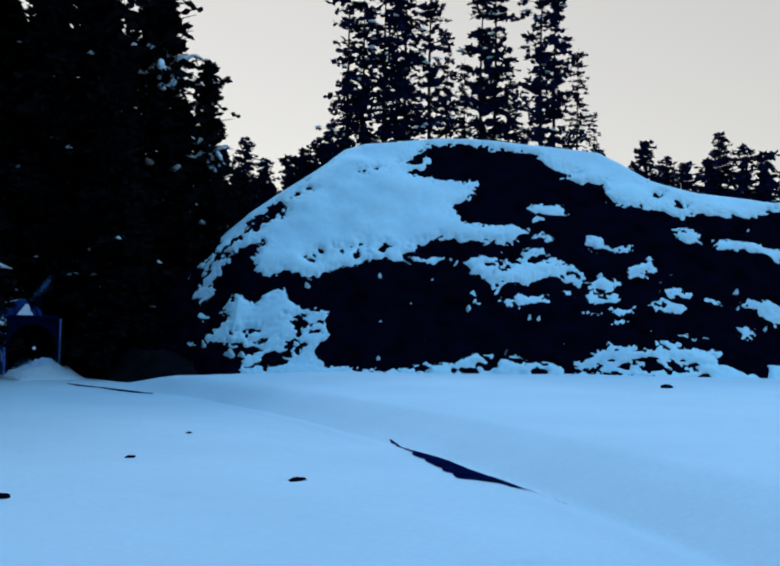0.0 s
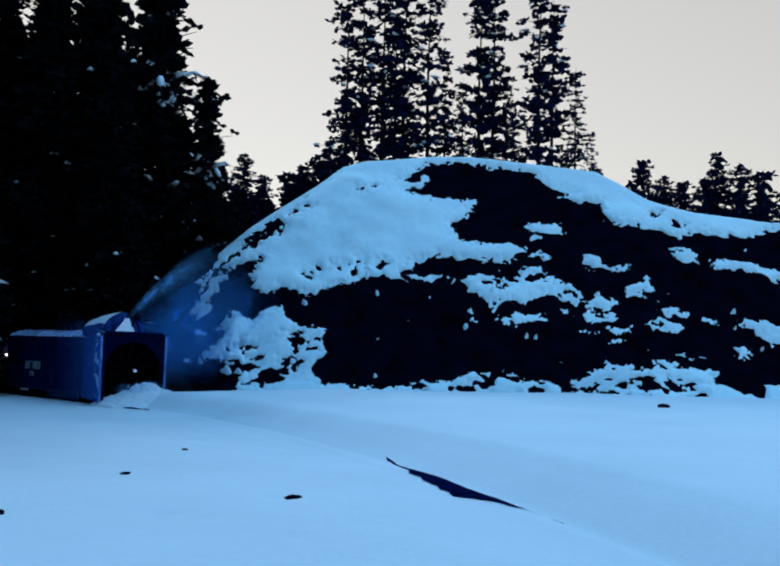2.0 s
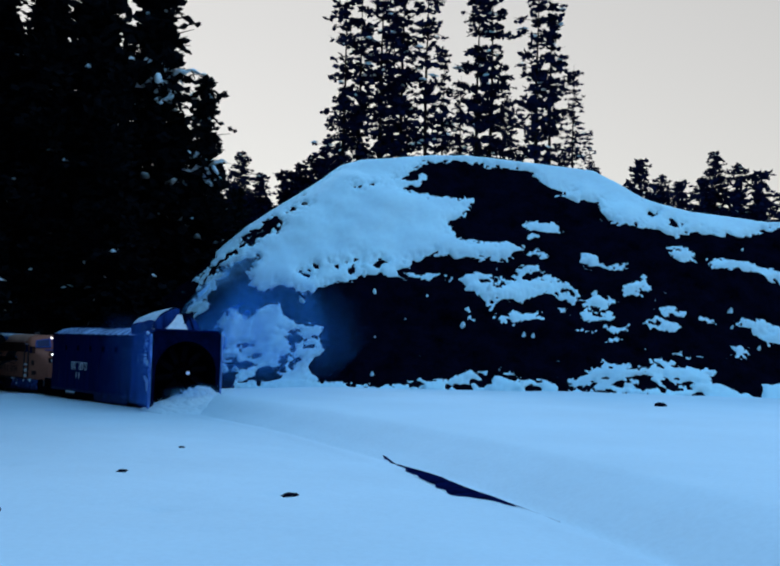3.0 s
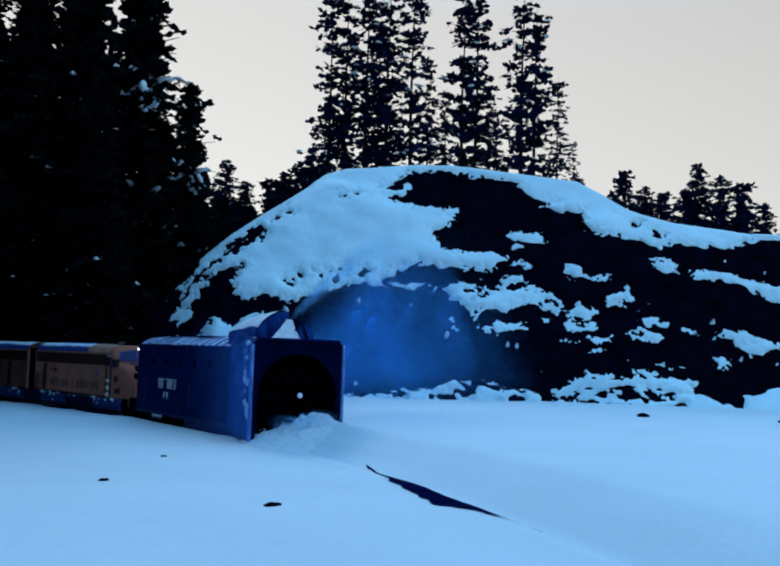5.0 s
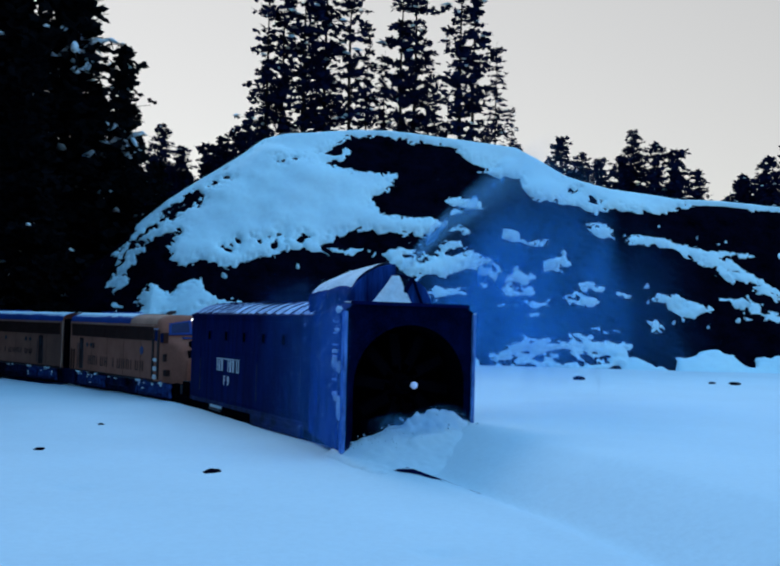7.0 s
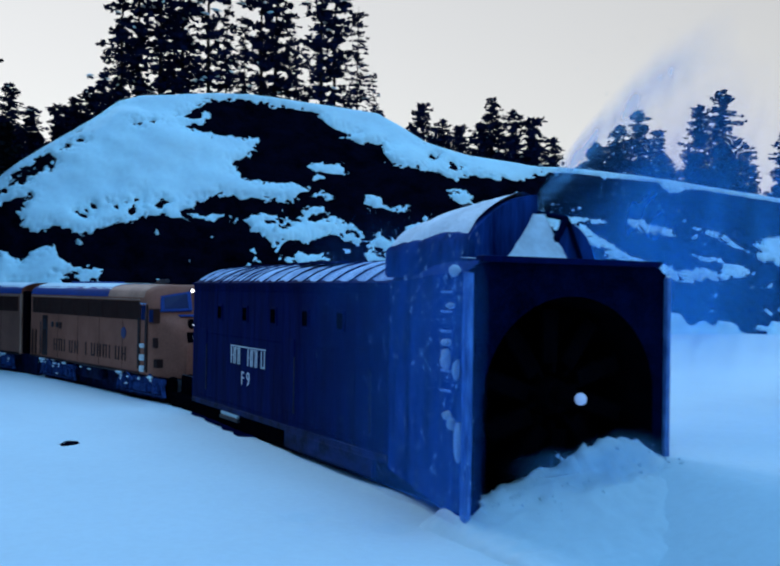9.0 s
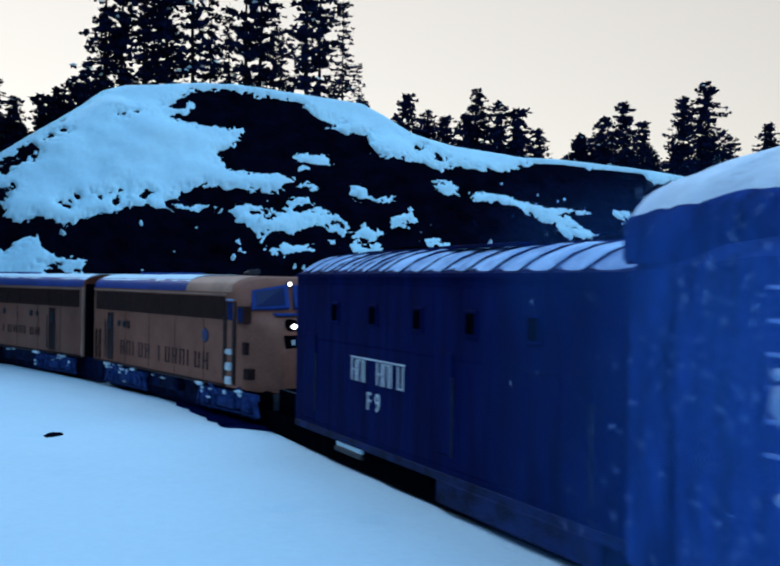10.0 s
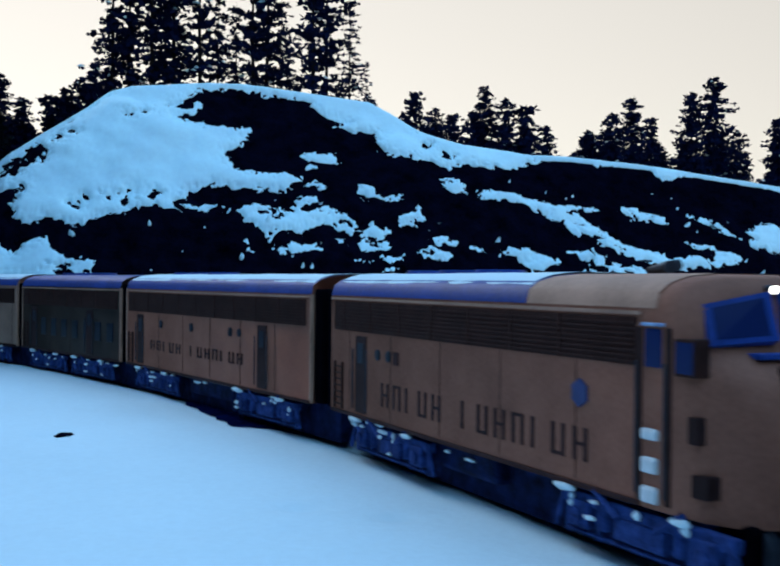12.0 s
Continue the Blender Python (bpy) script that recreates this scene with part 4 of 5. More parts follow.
def roof_snow(root, x0, x1, seed):
    """A thin uneven sheet of snow on the crown of the roof."""
    nx, ny = 60, 25
    gx, gy = np.meshgrid(np.linspace(x0, x1, nx), np.linspace(-1, 1, ny), indexing="ij")
    lim = 0.955 + 0.03 * fbm(gx * 0.5, gx * 0 + seed, seed, 3)
    yy = gy * HW * lim
    prof = 4.0 + 0.55 * np.sqrt(np.clip(1 - (np.abs(yy) / HW) ** 3.226, 0, 1)) ** 0.75
    zz = prof + (0.035 + 0.02 * fbm(gx * 1.3, gy * 2, seed + 5, 3)) * (1 - np.abs(gy) ** 4) - 0.01 * np.abs(gy) ** 4
    return put("roof_snow", mesh_of("roof_snow", np.stack([gx.ravel(), yy.ravel(), zz.ravel()], 1), grid_faces(nx, ny), SNOW, True), root, "thin snow lying along the roof")


def roofline(root, x0, x1, mat, label):
    ring = [(y * 1.004, z + 0.006) for y, z in section(HW, 0.98, 4.0, 4.55)[2:-2]]
    v, f = loft([(x0, ring), ((x0 + x1) / 2, ring), (x1, ring)], False)
    return put("roof", mesh_of("roof", v, f, mat, True), root, label)


def engine():
    """Streamlined cab unit; the origin lies below its middle."""
    root = new("diesel_locomotive")
    L = 14.6
    xr, xf = -L / 2, L / 2
    st = [(xr, section(HW, 0.98, 4.0, 4.55)), (xf - 1.8, section(HW, 0.98, 4.0, 4.55))]
    # cab roof slopes into the windshield, then the rounded nose
    for dx, hw, z0, side, top in ((1.92, 1.55, 0.98, 3.97, 4.54), (1.48, 1.54, 0.98, 3.90, 4.47), (1.27, 1.50, 0.98, 3.62, 4.12), (1.10, 1.44, 0.96, 3.12, 3.46), (0.98, 1.38, 0.94, 3.0, 3.36),
                                  (0.72, 1.24, 0.92, 2.85, 3.24), (0.40, 1.06, 0.90, 2.62, 3.04), (0.18, 0.84, 0.90, 2.35, 2.74), (0.05, 0.70, 0.90, 2.1, 2.45), (0.0, 0.60, 0.92, 2.0, 2.3)):
        st.append((xf - dx * 0.78, section(hw, z0, side, top)))
    v, f = loft(st)
    body = put("body", mesh_of("body", v, f, YELLOW, True), root, "dull yellow streamlined car body")
    for k in (-1, -2):
        body.data.polygons[k].use_smooth = False
    # dark box added for the shade below the sill, blocks light showing through
    part("underframe", box(xr + 0.1, xf - 1.0, -0.95, 0.95, -0.10, 0.99, 0.03), UNDER, root, "dark box standing in for the shade below the sill")
    roofline(root, xr, xf - 5.15, ROOF_GREY, "blue grey roof with snow on it")
    roofline(root, xf - 5.13, xf - 1.55, TAN, "tan painted roof over the cab")
    roof_snow(root, xr + 0.1, xf - 5.25, 11)
    carbody_details(root, xr, xf - 1.9, YELLOW, [(xr + 3.0, 2.62, 0.13), (xr + 3.6, 2.62, 0.13)], (xr + 3.2, xr + 11.6, 1.42, 1.98, 13, (5,)), LETTER_RED, (xr + 2.0,), xf - 2.0, 21)
    y = -(HW + 0.006)
    # cab side: door, ladder steps, window
    d = part("cab_door", box(xf - 1.84, xf - 1.30, -1.56, -1.40, 1.10, 3.80, 0.02), YELLOW, root, "dull yellow cab door between dark handrail recesses")
    for dx in (1.92, 1.26):
        # no hollow here: the recess's shade is a proud dark strip
        part("door_recess", box(xf - dx - 0.06, xf - dx + 0.06, -1.575, -1.40, 1.08, 3.72, 0.01), DOOR_DARK, d, "dark upright strip painting the recess shade beside the door")
        part("grab_iron", cyl((xf - dx, -1.62, 1.2), (xf - dx, -1.62, 3.2), 0.022, seg=6), STEEL, d)
    part("window_pane", box(xf - 1.78, xf - 1.40, -1.575, -1.54, 3.12, 3.70), GLASS, d)
    part("drip_rail", box(xf - 1.84, xf - 1.34, -1.60, -1.54, 3.74, 3.79, 0.01), ROOF_FROST, d, "frosted rail over the door")
    for z, hgt in ((1.07, 0.26), (1.52, 0.25), (2.02, 0.18)):
        part("step", box(xf - 1.80, xf - 1.44, -1.64, -1.53, z, z + hgt, 0.05), WHITE, d, "snow-covered white step")
    win = part("cab_window", box(xf - 1.16, xf - 0.70, -1.545, -1.30, 3.02, 3.58, 0.02), GRILLE, root, "framed cab side window")
    part("window_pane", box(xf - 1.11, xf - 0.75, -1.556, -1.5, 3.07, 3.53), GLASS, win)
    # windshield of two panes that follow the sloping front
    for s in (-1, 1):
        v = [(xf - 1.05, s * 0.09, 4.22), (xf - 1.13, s * 1.18, 4.02), (xf - 0.91, s * 1.24, 3.42), (xf - 0.83, s * 0.09, 3.48)]
        o = Vector((0.11, 0, 0.06))
        v2 = [tuple(Vector(p) + o) for p in v] + [tuple(Vector(p) - o * 0.4) for p in v]
        quads = [(0, 1, 2, 3), (7, 6, 5, 4), (0, 4, 5, 1), (1, 5, 6, 2), (2, 6, 7, 3), (3, 7, 4, 0)]
        surround = put("windshield", mesh_of("windshield", v2, quads, ROOF_GREY), root, "blue-painted windshield surround")
        mid = sum((Vector(p) for p in v), Vector()) / 4
        v3 = [tuple(mid + (Vector(p) - mid) * 0.76 + o * 1.12) for p in v] + [tuple(mid + (Vector(p) - mid) * 0.76) for p in v]
        put("window_pane", mesh_of("window_pane", v3, quads, GLASS), surround, "dark sloping windshield pane")
    part("anti_glare_panel", box(xf - 0.90, xf - 0.50, -0.62, 0.62, 3.27, 3.36, 0.02), ROOF_GREY, root, "blue anti-glare panel on the nose")
    lamp(root, "upper_headlight", xf - 0.97, 0, 4.30, 0.060)
    lamp(root, "nose_headlight", xf - 0.16, -0.24, 2.95, 0.078)
    part("headlight_housing", cyl((xf - 0.75, -0.24, 2.95), (xf - 0.18, -0.24, 2.95), 0.26, 0.21, seg=20), PLOW_INSIDE, root, smooth=True)
    nb = part("number_board", box(xf - 0.34, xf + 0.0, -0.56, 0.56, 2.26, 2.68, 0.02), PLOW_INSIDE, root, "black number board on the nose")
    bars(nb, "digits", xf - 0.29, xf - 0.02, 2.40, 2.53, 4, -0.49, WHITE, (), "white digits as plain bars")
    dig = bmesh.new()
    for k in range(5):
        add_box(dig, xf + 0.0, xf + 0.012, -0.38 + k * 0.16, -0.28 + k * 0.16, 2.39, 2.54)
    part("digits", dig, WHITE, nb, "white digits as plain bars")
    # pilot coloured black for the shade under the nose
    part("pilot", box(xf - 0.75, xf - 0.15, -1.10, 1.10, -0.10, 0.96, 0.10), PLOW_INSIDE, root, "black pilot under the nose")
    part("horn", cyl((xf - 3.4, -0.35, 4.62), (xf - 2.85, -0.35, 4.66), 0.05, 0.12, seg=10), STEEL, root)
    part("horn", cyl((xf - 3.5, -0.10, 4.64), (xf - 3.0, -0.10, 4.70), 0.04, 0.10, seg=10), STEEL, root)
    part("emblem", cyl((xf - 3.45, -1.55, 2.55), (xf - 3.45, -1.585, 2.55), 0.24, seg=6), BLUE_SIGN, root, "small blue shield")
    part("marker_plate", box(xr + 3.85, xr + 4.15, -1.585, -1.54, 2.45, 2.75, 0.02), LETTER_RED, root)
    part("access_panel", box(xf - 1.02, xf - 0.72, -1.475, -1.2, 2.05, 2.45, 0.02), DOOR_DARK, root)
    part("access_panel", box(xf - 1.00, xf - 0.55, -1.45, -1.0, 1.28, 1.62, 0.02), DOOR_DARK, root)
    truck(root, xr + 3.5, 31)
    truck(root, xf - 2.0, 32)
    part("coupler", box(xr - 0.55, xr, -0.16, 0.16, 0.72, 0.98, 0.04), UNDER, root)
    # black block added for the shade in the gap between units
    part("diaphragm", box(xr - 0.55, xr - 0.02, -1.46, 1.46, 1.0, 4.15, 0.05), PLOW_INSIDE, root, "black block standing in for the shade between units")
    return tagged(root, "yellow streamlined diesel locomotive with both headlights lit", "locomotive", "units of the train")


def booster(seed, L, paint, roof_mat, portholes, letters, label, windows=False):
    """Cabless unit with the same outline."""
    root = new("booster_unit")
    xr, xf = -L / 2, L / 2
    s = section(HW, 0.98, 4.0, 4.55)
    v, f = loft([(xr, s), (0, s), (xf, s)])
    put("body", mesh_of("body", v, f, paint, True), root)
    # same added dark box, running into the gaps at both ends
    part("underframe", box(xr - 0.5, xf + 0.5, -0.95, 0.95, -0.10, 0.97, 0.03), UNDER, root, "dark box standing in for the shade below the sill")
    roofline(root, xr, xf, roof_mat, "blue grey roof")
    if not windows:
        roof_snow(root, xr + 0.1, xf - 0.1, seed)
    carbody_details(root, xr, xf, paint, portholes, letters, LETTER_RED, (xr + 1.7, xf - 3.1), xf - 0.3, seed)
    if windows:
        for k in range(7):
            w = part("side_window", box(xr + 2.6 + k * 1.25, xr + 3.2 + k * 1.25, -1.575, -1.5, 1.75, 2.55, 0.02), DARK_GLASS, root, "dark upright window")
    truck(root, xr + 3.3, seed + 1)
    truck(root, xf - 3.0, seed + 2)
    part("coupler", box(xr - 0.5, xr, -0.16, 0.16, 0.72, 0.98, 0.04), UNDER, root)
    # black blocks added at both ends for the shade between units
    part("diaphragm", box(xr - 0.55, xr - 0.02, -1.46, 1.46, 1.0, 4.15, 0.05), PLOW_INSIDE, root, "black block standing in for the shade between units")
    part("diaphragm", box(xf + 0.02, xf + 0.45, -1.46, 1.46, 1.0, 4.15, 0.05), PLOW_INSIDE, root, "black block standing in for the shade between units")
    part("end_rim", box(xf - 0.06, xf + 0.02, -1.57, -1.47, 1.0, 4.0, 0.01), TAN, root, "pale corner strip")
    part("end_rim", box(xr - 0.02, xr + 0.06, -1.57, -1.47, 1.0, 4.0, 0.01), TAN, root, "pale corner strip")
    return tagged(root, label, "locomotive", "units of the train")


# rotary snow plough; x = 0 is the cutting face
PW, PB = 2.6, 1.75       # half widths of the hood's mouth and of the body


def plough():
    root = new("rotary_snow_plough")
    rng = random.Random(44)
    # long body with an arched roof
    eave, ridge = 4.72, 5.30

    def ring(hw, e, r, z0=0.55):
        pts = [(-hw, z0), (-hw, 2.2), (-hw, e)]
        for k in range(1, 8):
            a = k / 8 * 2 - 1
            pts.append((hw * a * 0.98, e + (r - e) * (1 - abs(a) ** 2.4)))
        return pts + [(hw, e), (hw, 2.2), (hw, z0)]
    v, f = loft([(-19.6, ring(PB, eave, ridge)), (-12, ring(PB, eave, ridge)), (-4.9, ring(PB, eave, ridge))])
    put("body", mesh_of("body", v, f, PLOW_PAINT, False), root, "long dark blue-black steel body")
    # roof sheet with ribs, hatches and snow
    nx, ny = 120, 15
    gx, gy = np.meshgrid(np.linspace(-19.5, -5.0, nx), np.linspace(-1, 1, ny), indexing="ij")
    sheet = eave + (ridge - eave) * (1 - np.abs(gy) ** 2.4)
    rib = 0.5 + 0.5 * np.cos(gx * 2 * math.pi / 0.95 + gy * 1.2)
    load = 0.05 * rib ** 0.5 + 0.05 * fbm(gx * 0.6, gy * 1.5, 13, 3) - 0.02
    zz = sheet + np.where(np.abs(gy) < 0.98, load, -0.01)
    put("roof_snow", mesh_of("roof_snow", np.stack([gx.ravel(), (gy * PB * 0.99).ravel(), zz.ravel()], 1), grid_faces(nx, ny), ROOF_FROST, True), root, "thin ribbed snow on the arched roof")
    for k in range(14):
        x = -18.6 + k * 0.98
        bm = bmesh.new()
        for a in range(8):
            y0, y1 = -1 + a / 4, -1 + (a + 1) / 4
            z0 = eave + (ridge - eave) * (1 - abs(y0) ** 2.4)
            z1 = eave + (ridge - eave) * (1 - abs(y1) ** 2.4)
            add_cyl(bm, (x + 0.25 * y0, y0 * PB, z0 + 0.035), (x + 0.25 * y1, y1 * PB, z1 + 0.03), 0.022, seg=6)
        part("roof_rib", bm, PLOW_PAINT, root)
    for x0, x1, y0 in ((-17.6, -13.6, -0.5), (-12.6, -9.4, -0.9), (-8.6, -5.6, -0.3)):
        part("running_board", box(x0, x1, y0, y0 + 0.34, 5.30, 5.36, 0.01), PLOW_PAINT, root, "dark roof walk")
    part("smoke_hatch", box(-8.4, -6.6, 0.1, 1.0, 5.2, 5.48, 0.05), PLOW_INSIDE, root)
    part("smoke_hatch", box(-16.4, -15.2, -0.3, 0.6, 5.2, 5.45, 0.05), PLOW_INSIDE, root)
    part("gutter", box(-19.6, -4.9, -PB - 0.05, -PB + 0.02, eave - 0.07, eave + 0.01), PLOW_PAINT, root, "drip rail under the eave")
    # flank details
    y = -PB
    for x in (-16.7, -14.35, -12.0, -9.7, -7.5):
        w = part("side_window", box(x - 0.24, x + 0.24, y - 0.04, y + 0.02, 3.45, 4.0, 0.02), PLOW_PAINT, root, "small framed side window")
        part("window_pane", box(x - 0.17, x + 0.17, y - 0.05, y - 0.03, 3.52, 3.93), PLOW_INSIDE, w)
    for x in (-18.4, -10.8, -6.2):
        d = part("side_door", box(x - 0.36, x + 0.36, y - 0.025, y + 0.02, 1.0, 3.1, 0.02), PLOW_PAINT, root, "flush steel side door")
        part("grab_iron", cyl((x + 0.46, y - 0.06, 1.0), (x + 0.46, y - 0.06, 2.6), 0.02, seg=6), STEEL, d)
    for k in range(12):
        part("panel_seam", box(-18.2 + k * 1.15, -18.18 + k * 1.15, y - 0.006, y + 0.01, 0.6, eave - 0.1), PLOW_PAINT, root)
    rivets = bmesh.new()
    for k in range(88):
        for z in (0.72, 2.95, 4.45):
            add_box(rivets, -19.2 + k * 0.163, -19.165 + k * 0.163, y - 0.018, y, z, z + 0.035)
    tagged(part("riveted_seam", rivets, PLOW_PAINT, root), kind="stuff")
    bars(root, "lettering", -15.6, -12.6, 2.08, 2.62, 8, y - 0.004, WHITE, (3,), "white lettering as plain bars", 0.8)
    frame_bm = bmesh.new()
    add_box(frame_bm, -15.65, -12.6, y - 0.014, y, 2.64, 2.68)
    part("lettering_line", frame_bm, WHITE, root)
    cu = bpy.data.curves.new("car_mark", "FONT")
    cu.body, cu.size, cu.extrude = "F 9", 0.62, 0.008
    mark = new("car_mark", cu)
    dg = bpy.context.evaluated_depsgraph_get()
    me = bpy.data.meshes.new_from_object(mark.evaluated_get(dg))
    bpy.data.objects.remove(mark)
    me.materials.clear()
    me.materials.append(WHITE)
    put("car_mark", me, root, "white painted mark F 9", pose(-14.65, y - 0.012, 1.45, 90, 0, 0))
    # sill, steps and tanks
    part("side_sill", box(-19.6, -4.9, -PB - 0.03, PB + 0.03, 0.42, 0.60, 0.02), UNDER, root, "heavy side sill")
    # black box added for the shade under the body and behind it
    part("underframe", box(-22.4, -1.0, -1.68, 1.68, -0.15, 0.45, 0.03), PLOW_INSIDE, root, "black box standing in for the shade under the plough")
    part("equipment_box", box(-11.0, -5.6, -1.80, 1.80, -0.05, 0.45, 0.04), UNDER, root, "dark box under the body")
    part("footboard", box(-16.6, -14.9, -1.78, -1.3, 0.16, 0.28, 0.03), STEEL, root, "rear footboard")
    part("footboard_snow", box(-16.55, -14.95, -1.76, -1.35, 0.28, 0.46, 0.06), SNOW, root, "snow heaped on the footboard")
    truck(root, -16.0, 51, 1.4, snowy=False)
    truck(root, -8.2, 52, 1.4, snowy=False)
    part("coupler", box(-20.6, -19.3, -0.18, 0.18, 0.7, 1.0, 0.04), UNDER, root)
    # added black block with rails, darkens the gap behind the plough
    rear_block = part("rear_platform", box(-22.2, -19.3, -1.35, 1.35, 0.4, 1.15, 0.03), PLOW_INSIDE, root, "black block added to darken the gap behind the plough")
    for y0 in (-1.3, 1.3):
        part("handrail", cyl((-22.1, y0, 1.15), (-19.4, y0, 1.15), 0.03, seg=6), STEEL, rear_block)
    # hood that flares to the square mouth, with an arched opening
    zt = 5.15

    def hood_ring(hw, top, z0):
        return [(-hw, z0), (-hw, 2.4), (-hw, top - 0.25), (-hw + 0.25, top), (0, top + 0.05), (hw - 0.25, top), (hw, top - 0.25), (hw, 2.4), (hw, z0)]
    v, f = loft([(-4.9, hood_ring(PB, 5.0, 0.3)), (-3.6, hood_ring(1.9, 5.05, 0.2)), (-1.6, hood_ring(2.34, 5.15, 0.1)), (-0.25, hood_ring(PW, zt, 0.02)), (0.0, hood_ring(PW, zt, 0.0))], False)
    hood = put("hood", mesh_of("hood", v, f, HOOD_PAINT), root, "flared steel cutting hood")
    # front plate with the mouth cut out
    n = 28
    inner, outer = [], []
    for k in range(n + 1):
        a = math.pi * k / n
        cy, sz = -math.cos(a), math.sin(a)
        inner.append((cy * 2.24, 2.35 + sz * 2.12))
        m = max(abs(cy) / PW, sz / (zt - 2.35) if sz > 0 else 0)
        outer.append((cy / m * 1.0, 2.35 + sz / m))
    inner = [(-2.24, 0.0)] + inner + [(2.24, 0.0)]
    outer = [(-PW, 0.0)] + outer + [(PW, 0.0)]
    verts = [(0.0, *p) for p in outer] + [(0.0, *p) for p in inner] + [(-1.7, p[0] * 0.93, 2.35 + (p[1] - 2.35) * 0.93) for p in inner]
    k = len(outer)
    faces = []
    for i in range(k - 1):
        faces += [(i, i + 1, k + i + 1, k + i), (k + i, k + i + 1, 2 * k + i + 1, 2 * k + i)]
    # the shade inside the mouth is in the colour of its inner faces
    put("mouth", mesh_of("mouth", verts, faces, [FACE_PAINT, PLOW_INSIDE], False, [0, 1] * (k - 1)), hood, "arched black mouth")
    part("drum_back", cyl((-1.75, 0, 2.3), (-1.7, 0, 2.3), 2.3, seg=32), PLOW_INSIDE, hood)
    part("floor_blade", box(-1.7, 0.05, -2.2, 2.2, 0.0, 0.08), STEEL, hood, "worn cutting edge")
    for s in (-1, 1):
        part("cutting_edge", box(-0.10, 0.10, s * PW - 0.07, s * PW + 0.05, 0.0, zt - 0.25), EDGE_FROST, hood, "frosted upright cutting edge of the hood")
    part("top_lip", box(-0.15, 0.12, -PW + 0.25, PW - 0.25, zt - 0.02, zt + 0.10, 0.02), PLOW_PAINT, hood, "lip along the hood's top")
    # clods and icicles stuck to the near edge
    for dx, z, lx, lz in ((-0.55, 4.95, 0.18, 0.16), (-0.72, 4.25, 0.15, 0.08), (-0.95, 3.50, 0.20, 0.10), (-0.98, 3.15, 0.17, 0.30), (-0.85, 2.05, 0.16, 0.12), (-0.35, 3.0, 0.05, 0.25), (-0.22, 1.6, 0.07, 0.5), (-0.6, 1.9, 0.10, 0.16)):
        bm = bmesh.new()
        bmesh.ops.create_icosphere(bm, subdivisions=2, radius=1.0)
        hw = 2.34 + (PW - 2.34) * min(1, (dx + 1.6) / 1.35)
        for q in bm.verts:
            q.co = Vector((dx + q.co.x * lx * 0.85 * rng.uniform(0.8, 1.2), -hw - 0.05 + q.co.y * 0.12, z + q.co.z * lz * 0.8 * rng.uniform(0.85, 1.15)))
        part("snow_clod", bm, SNOW, hood, "clod of snow stuck to the hood", smooth=True)
    for s in (1,):
        part("snow_rim", box(-0.12, 0.06, s * PW - 0.02, s * PW + 0.09, 1.0, zt - 0.2, 0.03), SNOW_MOTTLED, hood, "snow along the far cutting edge")
    # wheel with scoops inside the mouth
    wheel = new("rotary_wheel")
    wheel.parent = root
    wheel.location = (-1.18, 0, 2.35)
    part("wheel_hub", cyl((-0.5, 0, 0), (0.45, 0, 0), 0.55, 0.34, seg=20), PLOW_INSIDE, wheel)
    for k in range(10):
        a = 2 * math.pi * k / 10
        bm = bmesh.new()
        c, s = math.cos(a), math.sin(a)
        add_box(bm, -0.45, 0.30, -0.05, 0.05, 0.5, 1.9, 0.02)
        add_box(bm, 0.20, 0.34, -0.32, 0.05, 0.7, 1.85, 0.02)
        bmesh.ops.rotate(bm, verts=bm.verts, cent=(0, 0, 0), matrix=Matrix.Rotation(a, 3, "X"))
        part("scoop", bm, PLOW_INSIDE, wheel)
    wheel["label"] = "black bladed cutting wheel"
    lp = part("hub_cone", cyl((-0.5, 0, 2.38), (0.22, 0, 2.38), 0.26, 0.18, seg=18), PLOW_INSIDE, root)
    bm = bmesh.new()
    bmesh.ops.create_uvsphere(bm, u_segments=16, v_segments=10, radius=0.13, matrix=Matrix.Translation((0.28, 0, 2.38)))
    part("hub_lamp", bm, HUB_LAMP, lp, "pale glowing hub lamp", smooth=True)
    # discharge chute on the roof: a bent sheet open to the far side
    prof = [(-1.90, 4.90), (-1.90, 5.30)]
    for k in range(13):
        a = k / 12
        prof.append((-1.88 + 1.78 * a, 5.62 + 0.95 * math.sin(a * math.pi / 2) ** 0.85))
    lift = ((-4.9, 0.80), (-3.9, 0.92), (-2.8, 1.0), (-1.4, 1.06))
    st = [(x, [(yy + 0.03 * (x + 4.9), 5.0 + (zz - 5.0) * k) for yy, zz in prof]) for x, k in lift]
    v, f = loft(st, False)
    v2 = [(x, yy + 0.05, zz - 0.07) for x, yy, zz in v]
    nv = len(v)
    chute = put("discharge_chute", mesh_of("discharge_chute", v + v2, f + [tuple(reversed([i + nv for i in q])) for q in f], HOOD_PAINT, True), root, "curved steel discharge chute on the roof")
    # its rear, front and far cheeks
    for x, sc in (lift[0], lift[-1]):
        sh = 0.03 * (x + 4.9)
        rim = [(x, yy + sh, 5.0 + (zz - 5.0) * sc) for yy, zz in prof]
        low = [(x, yy + sh, 4.9) for yy, zz in prof]
        vv = rim + low + [(a + 0.06, b, c) for a, b, c in rim + low]
        nn = len(prof)
        ff = []
